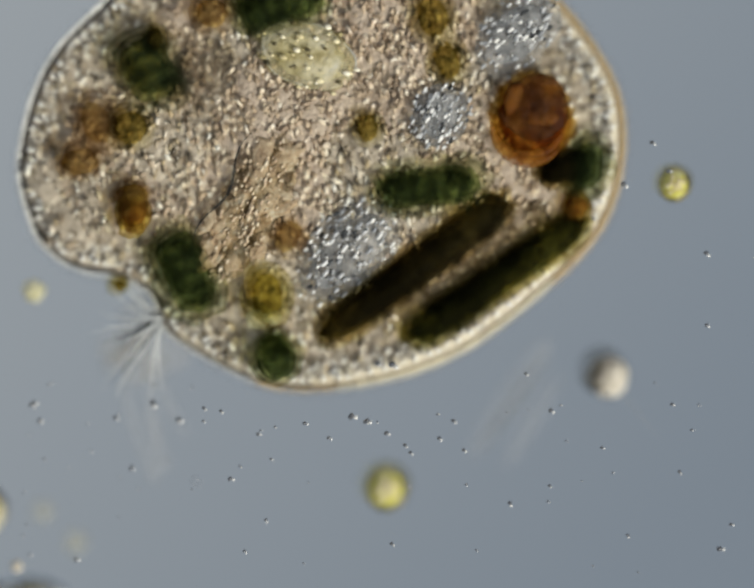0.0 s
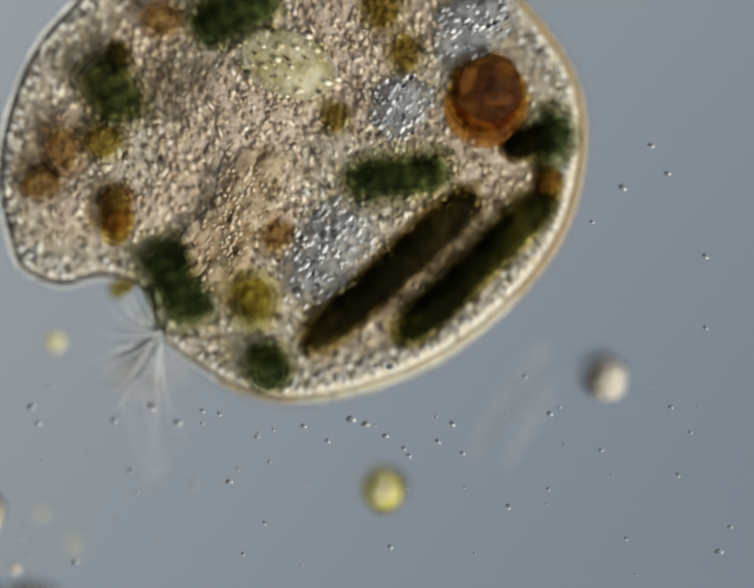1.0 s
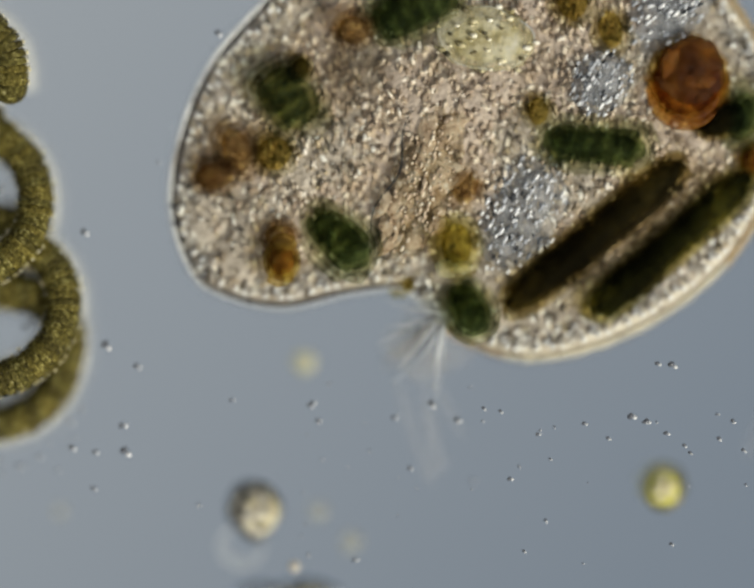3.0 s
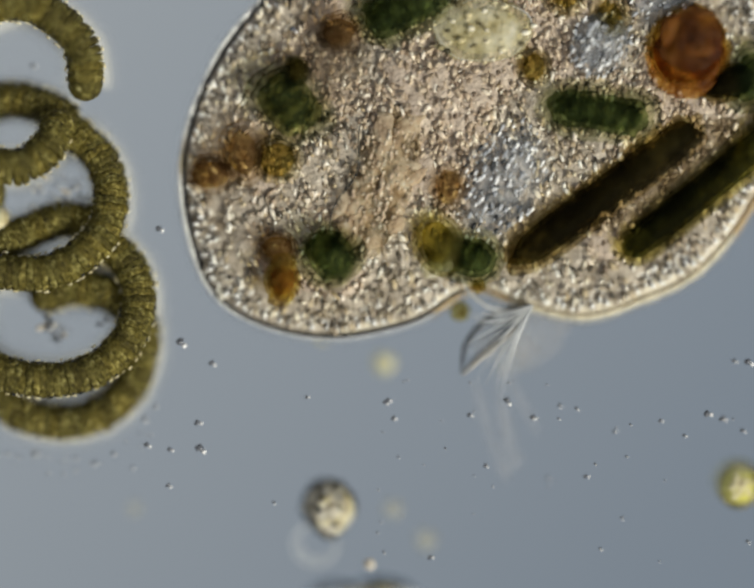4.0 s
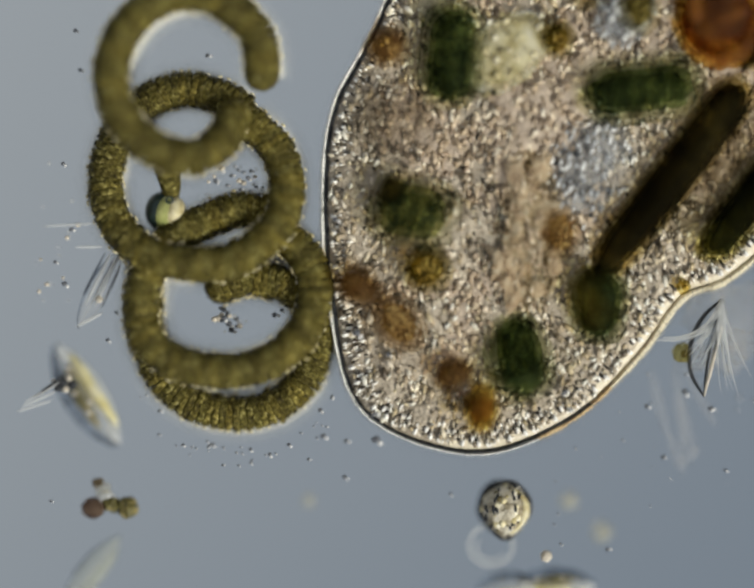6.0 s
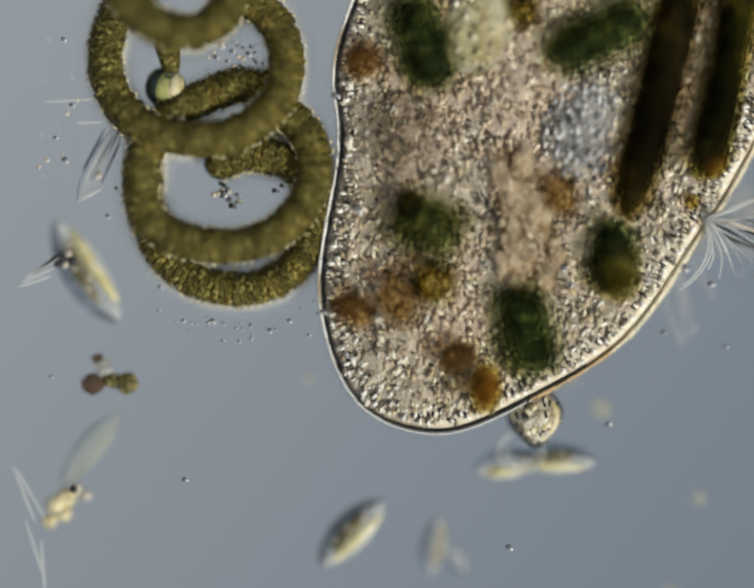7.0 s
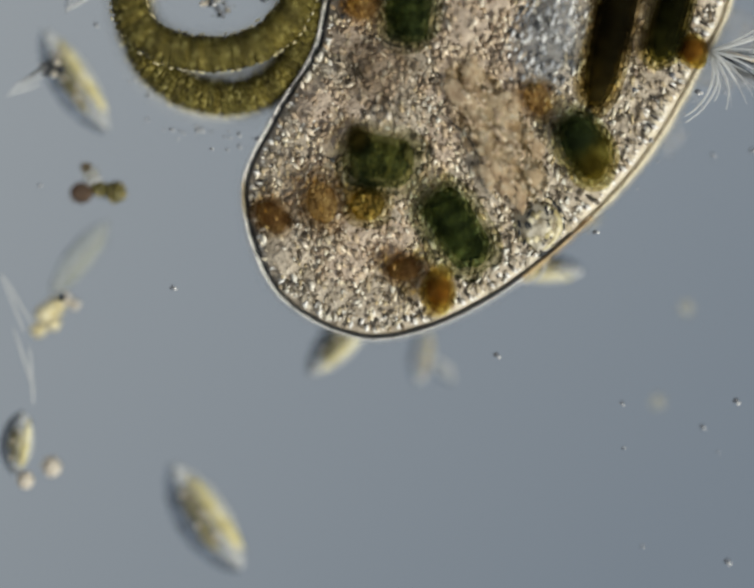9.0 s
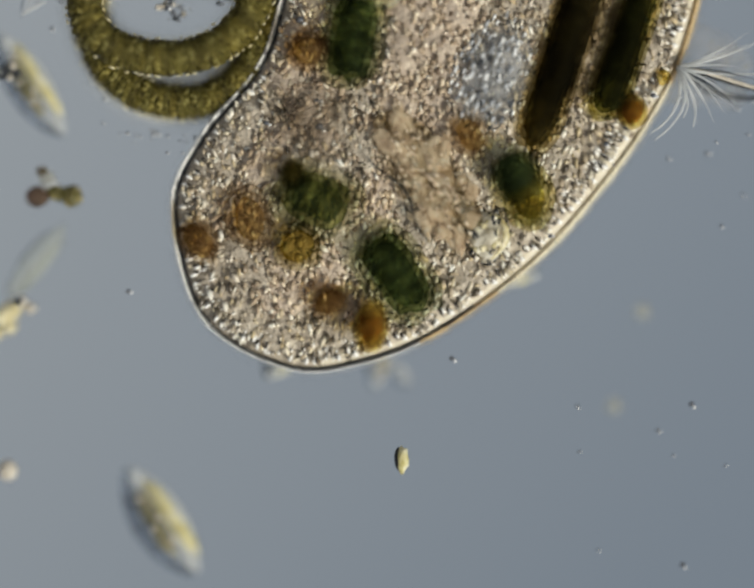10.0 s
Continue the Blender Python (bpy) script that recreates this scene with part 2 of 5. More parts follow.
BLUE_GRAIN = surface("clear_grain", [(0.0, (0.015, 0.017, 0.02)), (0.20, (0.05, 0.055, 0.06)), (0.30, (0.36, 0.38, 0.40)), (0.58, (0.60, 0.62, 0.63)), (0.78, (0.82, 0.83, 0.82)), (1.0, (1.0, 1.0, 0.96))], rough=0.5, bump=0, gloss=0.35, piece=True)
GOLD_GRAIN = surface("gold_grain", [(0.0, (0.04, 0.035, 0.015)), (0.3, (0.18, 0.15, 0.07)), (0.45, (0.55, 0.48, 0.25)), (0.75, (0.82, 0.75, 0.50)), (1.0, (0.97, 0.94, 0.80))], rough=0.4, bump=0, gloss=0.4, piece=True)
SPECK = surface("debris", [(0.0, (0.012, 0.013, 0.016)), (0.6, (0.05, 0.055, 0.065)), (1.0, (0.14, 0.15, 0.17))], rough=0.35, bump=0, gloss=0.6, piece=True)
SPECK_GLINT = surface("speck_glint", [(0.0, (0.40, 0.41, 0.42)), (1.0, (0.85, 0.85, 0.83))], rough=0.3, bump=0, gloss=0.6, piece=True)
BROWN = tinted("brown_cell", (0.62, 0.52, 0.40), [(0.3, (0.05, 0.04, 0.025)), (0.55, (0.14, 0.11, 0.06)), (0.75, (0.3, 0.25, 0.13))], 0.6, 30)
MAROON = tinted("russet_cell", (0.60, 0.48, 0.40), [(0.3, (0.05, 0.03, 0.02)), (0.55, (0.13, 0.085, 0.05)), (0.75, (0.28, 0.20, 0.12))], 0.6, 30)
SEA = surface("green_sphere", [(0.3, (0.30, 0.34, 0.10)), (0.55, (0.52, 0.54, 0.20)), (0.75, (0.80, 0.80, 0.45))], 26, 0.35, 0.4, 40, 0.1, 0.4)
GHOST = surface("ghost_shell", [(0.3, (0.42, 0.43, 0.44)), (0.7, (0.85, 0.85, 0.84))], 12, 0.4, 0.3, 40, 0.2, 0.3, 0.9)
LEAF = surface("leaf_shell", [(0.3, (0.36, 0.38, 0.27)), (0.7, (0.62, 0.64, 0.48))], 14, 0.5, 0.3, 40, 0.1, 0.2, 0.84)
LEMON = surface("pale_lemon_cell", [(0.3, (0.62, 0.58, 0.30)), (0.55, (0.86, 0.82, 0.55)), (0.75, (0.97, 0.95, 0.80))], 40, 0.4, 0.6, 60, 0.2, 0.4, 0.35)
# Pale see-through coats that paint the bright halo round the coil.
MIST = surface("slime", [(0.3, (0.80, 0.80, 0.72)), (0.7, (0.92, 0.92, 0.86))], 8, 0.6, 0, 40, 0.0, 0.1, 0.945)
VEIL = surface("bright_halo", [(0.3, (0.86, 0.85, 0.74)), (0.7, (0.97, 0.96, 0.88))], 16, 0.5, 0, 40, 0.0, 0.2, 0.6)
# Grey and smoky glass carry painted shade on diatoms, cyst and nucleus.
SHADE = tinted("diatom_shade", (0.66, 0.69, 0.73), [(0.3, (0.08, 0.085, 0.09)), (0.7, (0.24, 0.25, 0.26))], 0.93, 20)
DUSK = tinted("smoky_glass_and_shade", (0.50, 0.52, 0.54), [(0.3, (0.05, 0.055, 0.06)), (0.7, (0.2, 0.21, 0.22))], 0.9, 20)
TEAL = surface("sphere_shade_and_pore", [(0.3, (0.015, 0.03, 0.03)), (0.7, (0.05, 0.08, 0.07))], 20, 0.3, 0.2, 40, 0.0, 0.5)
GILT = surface("pale_gold", [(0.3, (0.52, 0.42, 0.18)), (0.5, (0.84, 0.76, 0.46)), (0.75, (0.98, 0.95, 0.80))], 50, 0.3, 0.6, 60, 0.2, 0.5)
GLOW = surface("yellow_glow_and_lump", [(0.3, (0.62, 0.62, 0.30)), (0.7, (0.85, 0.85, 0.55))], 12, 0.6, 0, 40, 0.0, 0.1, 0.86)
LIVE = surface("speckled_green", [(0.34, (0.04, 0.06, 0.015)), (0.46, (0.26, 0.33, 0.06)), (0.58, (0.52, 0.58, 0.16)), (0.7, (0.88, 0.90, 0.55))], 60, 0.35, 1.0, 60, 0.2, 0.5)
# For dark edges and hairs, and for painted shade on cell sides and skin.
SMOKE = surface("smoky_edge_and_shade", [(0.3, (0.02, 0.022, 0.026)), (0.7, (0.07, 0.075, 0.08))], 30, 0.6, 0, 40, 0.0, 0.12)


def slide_material():
    mat, nodes, links = nodes_of("slide_glass")
    tp, gl, mix = nodes.new("ShaderNodeBsdfTransparent"), nodes.new("ShaderNodeBsdfGlossy"), nodes.new("ShaderNodeMixShader")
    gl.inputs["Roughness"].default_value = 0.3
    mix.inputs[0].default_value = 0.004
    links.new(tp.outputs[0], mix.inputs[1]), links.new(gl.outputs[0], mix.inputs[2])
    links.new(mix.outputs[0], nodes["Material Output"].inputs[0])
    return mat


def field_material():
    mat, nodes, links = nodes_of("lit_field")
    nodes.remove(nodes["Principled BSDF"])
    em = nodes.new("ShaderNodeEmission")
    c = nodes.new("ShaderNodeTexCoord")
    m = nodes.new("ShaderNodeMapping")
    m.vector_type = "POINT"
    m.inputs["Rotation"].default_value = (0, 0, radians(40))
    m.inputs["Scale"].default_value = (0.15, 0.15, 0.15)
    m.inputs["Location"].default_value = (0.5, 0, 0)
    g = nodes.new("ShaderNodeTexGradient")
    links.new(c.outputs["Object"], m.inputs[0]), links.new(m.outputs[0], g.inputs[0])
    # The plate glows; the lamp's falloff to the lower right is painted here.
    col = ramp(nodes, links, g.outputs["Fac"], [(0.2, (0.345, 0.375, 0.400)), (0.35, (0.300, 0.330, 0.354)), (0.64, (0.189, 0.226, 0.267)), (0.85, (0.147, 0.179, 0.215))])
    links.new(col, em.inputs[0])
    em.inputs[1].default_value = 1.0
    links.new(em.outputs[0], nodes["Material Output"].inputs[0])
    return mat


# ---- building helpers ----
def part(name, bm, material, parent=None, label="", smooth=True):
    if isinstance(bm, bmesh.types.BMesh):
        mesh = bpy.data.meshes.new(name)
        bm.to_mesh(mesh)
        bm.free()
        mesh.materials.append(material)
        for f in mesh.polygons:
            f.use_smooth = smooth
    else:
        mesh = bm
    ob = new(name, mesh)
    if parent:
        ob.parent = parent
    if label:
        ob["label"] = label
    return ob


def thing(name, label, category, at=(0, 0, 0), group="", kind=""):
    ob = new(name)
    ob.location = at
    return tagged(ob, label, category, group, kind)


def ball(bm, place, size, rough=0.0, detail=2, turn=0.0, seed=0):
    """An uneven rounded body of the given half-sizes."""
    made = bmesh.ops.create_icosphere(bm, subdivisions=detail, radius=1.0)
    m = Matrix.Translation(place) @ Matrix.Rotation(turn, 4, "Z")
    for v in made["verts"]:
        d = 1.0
        if rough:
            d += rough * noise.noise(v.co * 1.7 + Vector((seed * 3.1, seed * 1.7, seed)))
            d += rough * 0.5 * noise.noise(v.co * 4.1 + Vector((seed, 9.0, 0)))
        v.co = m @ Vector((v.co.x * size[0] * d, v.co.y * size[1] * d, v.co.z * size[2] * d))
    return made["verts"]


def lathe(bm, profile, steps=16, axis="Z"):
    """A turned body from (radius, height) pairs along z, or along x."""
    rings = []
    for r, h in profile:
        ring = []
        for k in range(steps):
            a = 2 * math.pi * k / steps
            p = (r * math.cos(a), r * math.sin(a), h)
            ring.append(bm.verts.new(p if axis == "Z" else (h, p[0], p[1])))
        rings.append(ring)
    for a, b in zip(rings, rings[1:]):
        for k in range(steps):
            bm.faces.new((a[k], a[(k + 1) % steps], b[(k + 1) % steps], b[k]))
    bm.faces.new(rings[0][::-1]), bm.faces.new(rings[-1])
    bmesh.ops.recalc_face_normals(bm, faces=bm.faces)


def tube(bm, points, radius, steps=8):
    """A tube along points; radius is a number or a function of 0..1."""
    pts = [Vector(p) for p in points]
    rings = []
    n = len(pts)
    for i, p in enumerate(pts):
        d = (pts[min(i + 1, n - 1)] - pts[max(i - 1, 0)]).normalized()
        side = d.cross(Vector((0, 0, 1)))
        side = side.normalized() if side.length > 1e-4 else Vector((1, 0, 0))
        up = side.cross(d)
        r = radius(i / (n - 1)) if callable(radius) else radius
        rings.append([bm.verts.new(p + (side * math.cos(a) + up * math.sin(a)) * r) for a in (2 * math.pi * k / steps for k in range(steps))])
    for a, b in zip(rings, rings[1:]):
        for k in range(steps):
            bm.faces.new((a[k], b[k], b[(k + 1) % steps], a[(k + 1) % steps]))
    bm.faces.new(rings[0]), bm.faces.new(rings[-1][::-1])
    bmesh.ops.recalc_face_normals(bm, faces=bm.faces)


def curve_through(points, per=8, closed=False):
    """A smooth curve through the points (Catmull-Rom)."""
    p = [Vector(q) for q in points]
    n = len(p)
    out = []
    for i in range(n if closed else n - 1):
        a, b, c, d = (p[(i + k - 1) % n] if closed else p[min(max(i + k - 1, 0), n - 1)] for k in range(4))
        for s in range(per):
            t = s / per
            out.append(0.5 * (2 * b + (c - a) * t + (2 * a - 5 * b + 4 * c - d) * t * t + (3 * b - a - 3 * c + d) * t ** 3))
    if not closed:
        out.append(p[-1])
    return out


def evenly(pts, count, closed=False):
    """Points at even steps along a polyline, each with its direction."""
    q = pts + [pts[0]] if closed else pts
    lengths = [0.0]
    for a, b in zip(q, q[1:]):
        lengths.append(lengths[-1] + (b - a).length)
    total, out, k = lengths[-1], [], 0
    for i in range(count):
        s = total * i / (count if closed else count - 1)
        while k < len(q) - 2 and lengths[k + 1] < s:
            k += 1
        f = (s - lengths[k]) / max(lengths[k + 1] - lengths[k], 1e-9)
        out.append((q[k].lerp(q[k + 1], f), (q[k + 1] - q[k]).normalized()))
    return out, total


def box_bm(x, y, z):
    bm = bmesh.new()
    bmesh.ops.create_cube(bm, size=1.0)
    for v in bm.verts:
        v.co = Vector((v.co.x * x, v.co.y * y, v.co.z * z))
    return bm


FLOOR = -0.1
# ---- setting ----
slide = part("ground", box_bm(14, 14, 0.3), slide_material())
slide.location = (0, 0, FLOOR - 0.15)
tagged(slide, "clear flat glass microscope slide under the water film", "glass slide", kind="structure")
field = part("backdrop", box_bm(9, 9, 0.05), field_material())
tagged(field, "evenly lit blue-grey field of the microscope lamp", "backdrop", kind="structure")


# ---- the coiled filament ----
def coil():
    root = thing("coiled_filament", "olive-brown coiled cyanobacterium filament of disc-shaped cells", "filament", spot(5.5, 440, 450, FLOOR))
    bm = bmesh.new()
    lathe(bm, [(0.028, -0.0082), (0.0355, -0.0072), (0.0368, -0.0045), (0.0372, 0.0), (0.0368, 0.0045), (0.0355, 0.0072), (0.028, 0.0082)], 18)
    for v in bm.verts:
        v.co *= 1 + 0.13 * noise.noise(v.co * 60)
    first = part("cell", bm, FILAMENT, root)
    disc = first.data
    bm = bmesh.new()
    lathe(bm, [(0.028, -0.0082), (0.0365, -0.0072), (0.036, 0.002), (0.032, 0.014), (0.024, 0.024), (0.012, 0.030), (0.004, 0.032)], 18)
    cap = part("cell", bm, FILAMENT, root)
    strands = [
        [(545, 165, 60), (533, 75, 65), (440, 0, 70), (335, 5, 75), (258, 75, 75), (232, 165, 75), (255, 250, 75), (320, 315, 75), (400, 335, 75), (462, 300, 60), (488, 245, 40)],
        [(505, 235, 10), (450, 203, 0), (375, 190, -10), (300, 220, -10), (238, 295, -10), (217, 385, -5), (238, 465, 10), (300, 530, 35), (395, 554, 50), (490, 545, 50), (574, 480, 45), (597, 390, 30), (572, 312, 15), (505, 250, 10)],
        [(610, 466, 0), (510, 440, 0), (425, 466, 7), (350, 510, 16), (300, 590, 30), (295, 680, 40), (330, 738, 45), (400, 770, 46), (490, 776, 48), (570, 752, 46), (630, 695, 40), (655, 615, 30), (635, 540, 20), (570, 478, 10)],
        [(300, 560, -18), (300, 640, -18), (305, 720, -18), (343, 800, -18), (410, 850, -18), (490, 866, -18), (570, 850, -18), (632, 795, -18), (660, 710, -18), (652, 648, -13), (600, 603, -8), (520, 583, -8), (455, 602, -13)]]
    base = root.location
    count = 0
    for strand in strands:
        pts = curve_through([spot(5.5, x, y, z / 1000) for x, y, z in strand])
        steps, total = evenly(pts, 2)
        steps, total = evenly(pts, int(total / 0.0135))
        for i, (p, d) in enumerate(steps):
            ob = first if count == 0 else new("cell", disc)
            if i in (0, len(steps) - 1) and strand in (strands[0], strands[3]):
                ob.data = cap.data
            ob.parent = root
            ob.matrix_basis = Matrix.Translation(p - base) @ (d if i else -d).to_track_quat("Z", "Y").to_matrix().to_4x4() @ Matrix.Rotation(i * 2.4, 4, "Z") @ Matrix.Diagonal((*[1 + 0.024 * math.sin(count * 5.3) + 0.02 * math.sin(count * 2.1)] * 2, 1, 1))
            count += 1
        rnd = random.Random(count)
        bm, night = bmesh.new(), bmesh.new()
        for p, d in steps:
            for side in (-1, 1):
                if rnd.random() < 0.35:
                    out = Vector((-d.y, d.x, 0)).normalized() * side * rnd.uniform(0.033, 0.0365)
                    ball(night, p + out - base + Vector((0, 0, rnd.uniform(0.006, 0.018))), (rnd.uniform(0.003, 0.0048), 0.003, 0.0035), 0.3, 1, math.atan2(d.y, d.x), rnd.randrange(99))
                if rnd.random() < 0.8:
                    out = Vector((-d.y, d.x, 0)).normalized() * side * rnd.uniform(0.0365, 0.0395)
                    ball(bm, p + out - base + Vector((rnd.uniform(-0.003, 0.003), rnd.uniform(-0.003, 0.003), rnd.uniform(-0.004, 0.010))), (rnd.uniform(0.0045, 0.0085), rnd.uniform(0.0022, 0.0036), 0.004), 0.3, 1, math.atan2(d.y, d.x) + rnd.gauss(0, 0.25), rnd.randrange(99))
        part("bead_layer", bm, GILT, root, "pale yellow beads along the filament's edge")["kind"] = "stuff"
        part("bead_layer", night, SMOKE, root, "dark beads along the filament's edge")["kind"] = "stuff"
        # Two sheaths added under the cells for the optical halo along their edges.
        for wide, deep, matter in ((0.062, -0.055, MIST), (0.0455, -0.040, VEIL)):
            bm = bmesh.new()
            tube(bm, [(p.x - base.x, p.y - base.y, deep - base.z) for p, d in steps[::3]], wide, 12)
            for v in bm.verts:
                v.co.z = deep - base.z + (v.co.z - deep + base.z) * 0.3
            part("slime_sheath", bm, matter, root, "thin clear slime sheath")
    bpy.data.objects.remove(cap)
    return root


coil()

# ---- the ciliate ----
TIMES = (0.0, 1.0, 2.0, 2.5, 3.0, 4.5, 5.0, 5.5, 7.0, 7.5, 8.0, 8.5, 9.0, 9.5, 10.0)
OUTLINE = {
    0.0: [(215, 0), (90, 140), (36, 330), (65, 470), (110, 530), (170, 560), (235, 572), (310, 610), (365, 705), (600, 808), (900, 755), (1130, 600), (1268, 435), (1290, 210), (1168, 5), (900, -260), (480, -230)],
    1.0: [(150, 0), (50, 130), (-8, 330), (20, 520), (65, 575), (130, 592), (215, 575), (300, 610), (345, 715), (570, 832), (850, 775), (1060, 630), (1188, 440), (1208, 200), (1085, 0), (800, -270), (400, -230)],
    2.0: [(292, 0), (180, 140), (108, 350), (125, 500), (175, 585), (270, 618), (380, 600), (480, 605), (580, 725), (745, 813), (965, 762), (1150, 650), (1295, 480), (1358, 270), (1240, 5), (970, -275), (580, -240)],
    2.5: [(555, 0), (425, 170), (355, 380), (385, 540), (450, 605), (550, 630), (660, 605), (790, 605), (905, 725), (1040, 783), (1250, 745), (1420, 640), (1560, 500), (1650, 270), (1520, 20), (1250, -290), (850, -260)],
    3.0: [(540, 10), (410, 180), (353, 400), (395, 560), (470, 615), (590, 637), (740, 605), (850, 605), (950, 700), (1100, 745), (1280, 705), (1450, 605), (1568, 470), (1650, 250), (1530, 0), (1250, -320), (850, -270)],
    4.5: [(500, 0), (400, 150), (348, 330), (385, 560), (480, 680), (680, 737), (880, 705), (1010, 605), (1120, 605), (1230, 620), (1320, 590), (1430, 540), (1540, 390), (1620, 180), (1500, -100), (1200, -380), (800, -300)],
    5.0: [(650, 0), (560, 130), (512, 300), (560, 540), (650, 700), (850, 798), (1050, 765), (1190, 625), (1260, 590), (1370, 600), (1470, 560), (1560, 500), (1680, 320), (1740, 100), (1600, -180), (1280, -420), (900, -320)],
    5.5: [(780, 0), (690, 140), (655, 310), (695, 520), (760, 745), (1010, 843), (1220, 780), (1340, 640), (1400, 565), (1500, 560), (1600, 520), (1700, 430), (1800, 260), (1850, 40), (1700, -220), (1370, -450), (980, -330)],
    7.0: [(735, 0), (695, 150), (705, 310), (665, 610), (740, 830), (910, 900), (1100, 832), (1304, 702), (1454, 494), (1526, 386), (1604, 234), (1660, 80), (1700, -100), (1700, -280), (1560, -520), (1250, -620), (900, -400)],
    7.5: [(705, -20), (695, 100), (665, 200), (612, 400), (690, 610), (830, 682), (980, 650), (1183, 533), (1358, 366), (1455, 242), (1527, 118), (1592, -36), (1620, -250), (1620, -450), (1480, -700), (1180, -800), (850, -600)],
    8.0: [(690, -30), (685, 60), (640, 170), (568, 370), (640, 560), (780, 640), (930, 620), (1123, 522), (1304, 354), (1404, 218), (1484, 66), (1542, -98), (1560, -300), (1560, -500), (1420, -780), (1120, -880), (800, -650)],
    8.5: [(685, -18), (668, 85), (600, 200), (540, 385), (605, 580), (750, 660), (905, 645), (1090, 537), (1275, 392), (1385, 258), (1473, 97), (1530, -30), (1555, -250), (1550, -450), (1410, -740), (1110, -840), (800, -625)],
    9.0: [(680, -10), (650, 110), (570, 240), (505, 400), (570, 600), (730, 697), (880, 685), (1060, 595), (1250, 434), (1370, 290), (1460, 130), (1520, 0), (1550, -200), (1540, -400), (1400, -700), (1100, -800), (800, -600)],
    9.5: [(683, -15), (645, 115), (540, 262), (482, 430), (545, 630), (710, 727), (870, 713), (1050, 632), (1235, 487), (1365, 340), (1452, 180), (1512, 55), (1542, -140), (1535, -340), (1395, -650), (1095, -760), (790, -560)],
    10.0: [(590, -20), (535, 140), (420, 280), (358, 430), (420, 660), (600, 765), (760, 752), (920, 685), (1110, 545), (1250, 390), (1350, 250), (1420, 110), (1460, -60), (1450, -280), (1310, -600), (1010, -720), (700, -500)]}
RINGS = {t: [spot(t, u, v) for u, v in OUTLINE[t]] for t in TIMES}
for before, after in ((3.0, 4.5), (5.5, 7.0)):
    for share in (0.33, 0.67):
        RINGS[before + (after - before) * share] = [p.lerp(q, share) for p, q in zip(RINGS[before], RINGS[after])]
TIMES = tuple(sorted(RINGS))
SKINS = {t: curve_through(RINGS[t], 8, True) for t in TIMES}
SKIN_COUNT, REST = 180, 5.5


def weights(p, ring):
    """Mean value coordinates of p in a ring of points."""
    n = len(ring)
    d = [(q - p).to_2d() for q in ring]
    tan = []
    for i in range(n):
        a, b = d[i], d[(i + 1) % n]
        ang = math.atan2(a.x * b.y - a.y * b.x, a.dot(b))
        tan.append(math.tan(ang / 2))
    w = [(tan[i - 1] + tan[i]) / max(d[i].length, 1e-6) for i in range(n)]
    total = sum(w)
    return [x / total for x in w]


def inside(p, pts):
    odd = False
    for a, b in zip(pts, pts[1:] + pts[:1]):
        if (a.y > p.y) != (b.y > p.y) and p.x < (b.x - a.x) * (p.y - a.y) / (b.y - a.y) + a.x:
            odd = not odd
    return odd


def held_in(p, skin, margin):
    """p, moved inwards to stand at least margin from the skin."""
    near = min(skin, key=lambda q: (q - p).length_squared)
    away = p - near
    gap = away.length if inside(p, skin) else -away.length
    if gap < margin:
        k = skin.index(near)
        d = (skin[(k + 1) % len(skin)] - skin[k - 1]).normalized()
        p = near + Vector((-d.y, d.x, 0)) * margin
    return p, max(gap, margin)


def clump_mesh(seed, count=70):
    rnd = random.Random(seed)
    bm = bmesh.new()
    lathe(bm, [(0.02, -0.100), (0.05, -0.098), (0.070, -0.08), (0.075, -0.05), (0.072, 0.0), (0.060, 0.018), (0.035, 0.026), (0.012, 0.028)], 16)
    for v in bm.verts:
        v.co.z += 0.010 * noise.noise(v.co * 30 + Vector((seed, 0, 0))) if v.co.z > -0.06 else 0
    body = part("clump", bm, WARM if seed > 5 else CYTOPLASM).data
    bm = bmesh.new()
    for k in range(count):
        a, r = rnd.uniform(0, 6.283), 0.070 * math.sqrt(rnd.random())
        s = rnd.choice((0.0022, 0.0030, 0.0038, 0.0046, 0.0056, 0.0072))
        made = bmesh.ops.create_icosphere(bm, subdivisions=1, radius=s)
        m = Matrix.Translation((r * math.cos(a), r * math.sin(a), 0.026 - 24 * r * r * r + rnd.uniform(0.0, 0.009)))
        wide, tall = rnd.uniform(0.6, 1.0), rnd.uniform(0.9, 2.1)
        lean = Matrix.Rotation(rnd.gauss(0, 0.45), 3, "Z")
        for v in made["verts"]:
            v.co = m @ (lean @ Vector((v.co.x * wide, v.co.y * tall, v.co.z * 0.9)) * rnd.uniform(0.72, 1.25))
    grains = part("grain_layer", bm, WARM_GRAIN if seed > 5 else GRANULE).data
    for ob in [o for o in bpy.data.objects if o.data in (body, grains)]:
        bpy.data.objects.remove(ob)
    return body, grains


def strip_mesh(prof, reach):
    """A short length of the cell's edge: x along the edge, y inwards."""
    bm = bmesh.new()
    rows = []
    for x in (-reach, 0.0, reach):
        rows.append([bm.verts.new((x, y, z)) for y, z in prof])
    for a, b in zip(rows, rows[1:]):
        for k in range(len(prof)):
            bm.faces.new((a[k], a[(k + 1) % len(prof)], b[(k + 1) % len(prof)], b[k]))
    bmesh.ops.recalc_face_normals(bm, faces=bm.faces)
    return bm


RIM = [(0.003, -0.02), (0.0070, 0.001), (0.0080, 0.006), (0.012, 0.011), (0.030, 0.013), (0.045, 0.004), (0.05, -0.03), (0.045, -0.09), (0.012, -0.09)]
LIP = [(-0.0058, -0.06), (-0.0058, 0.009), (-0.0046, 0.0150), (-0.003, 0.0160), (0.0006, 0.0125), (0.0036, 0.008), (0.0036, -0.06)]
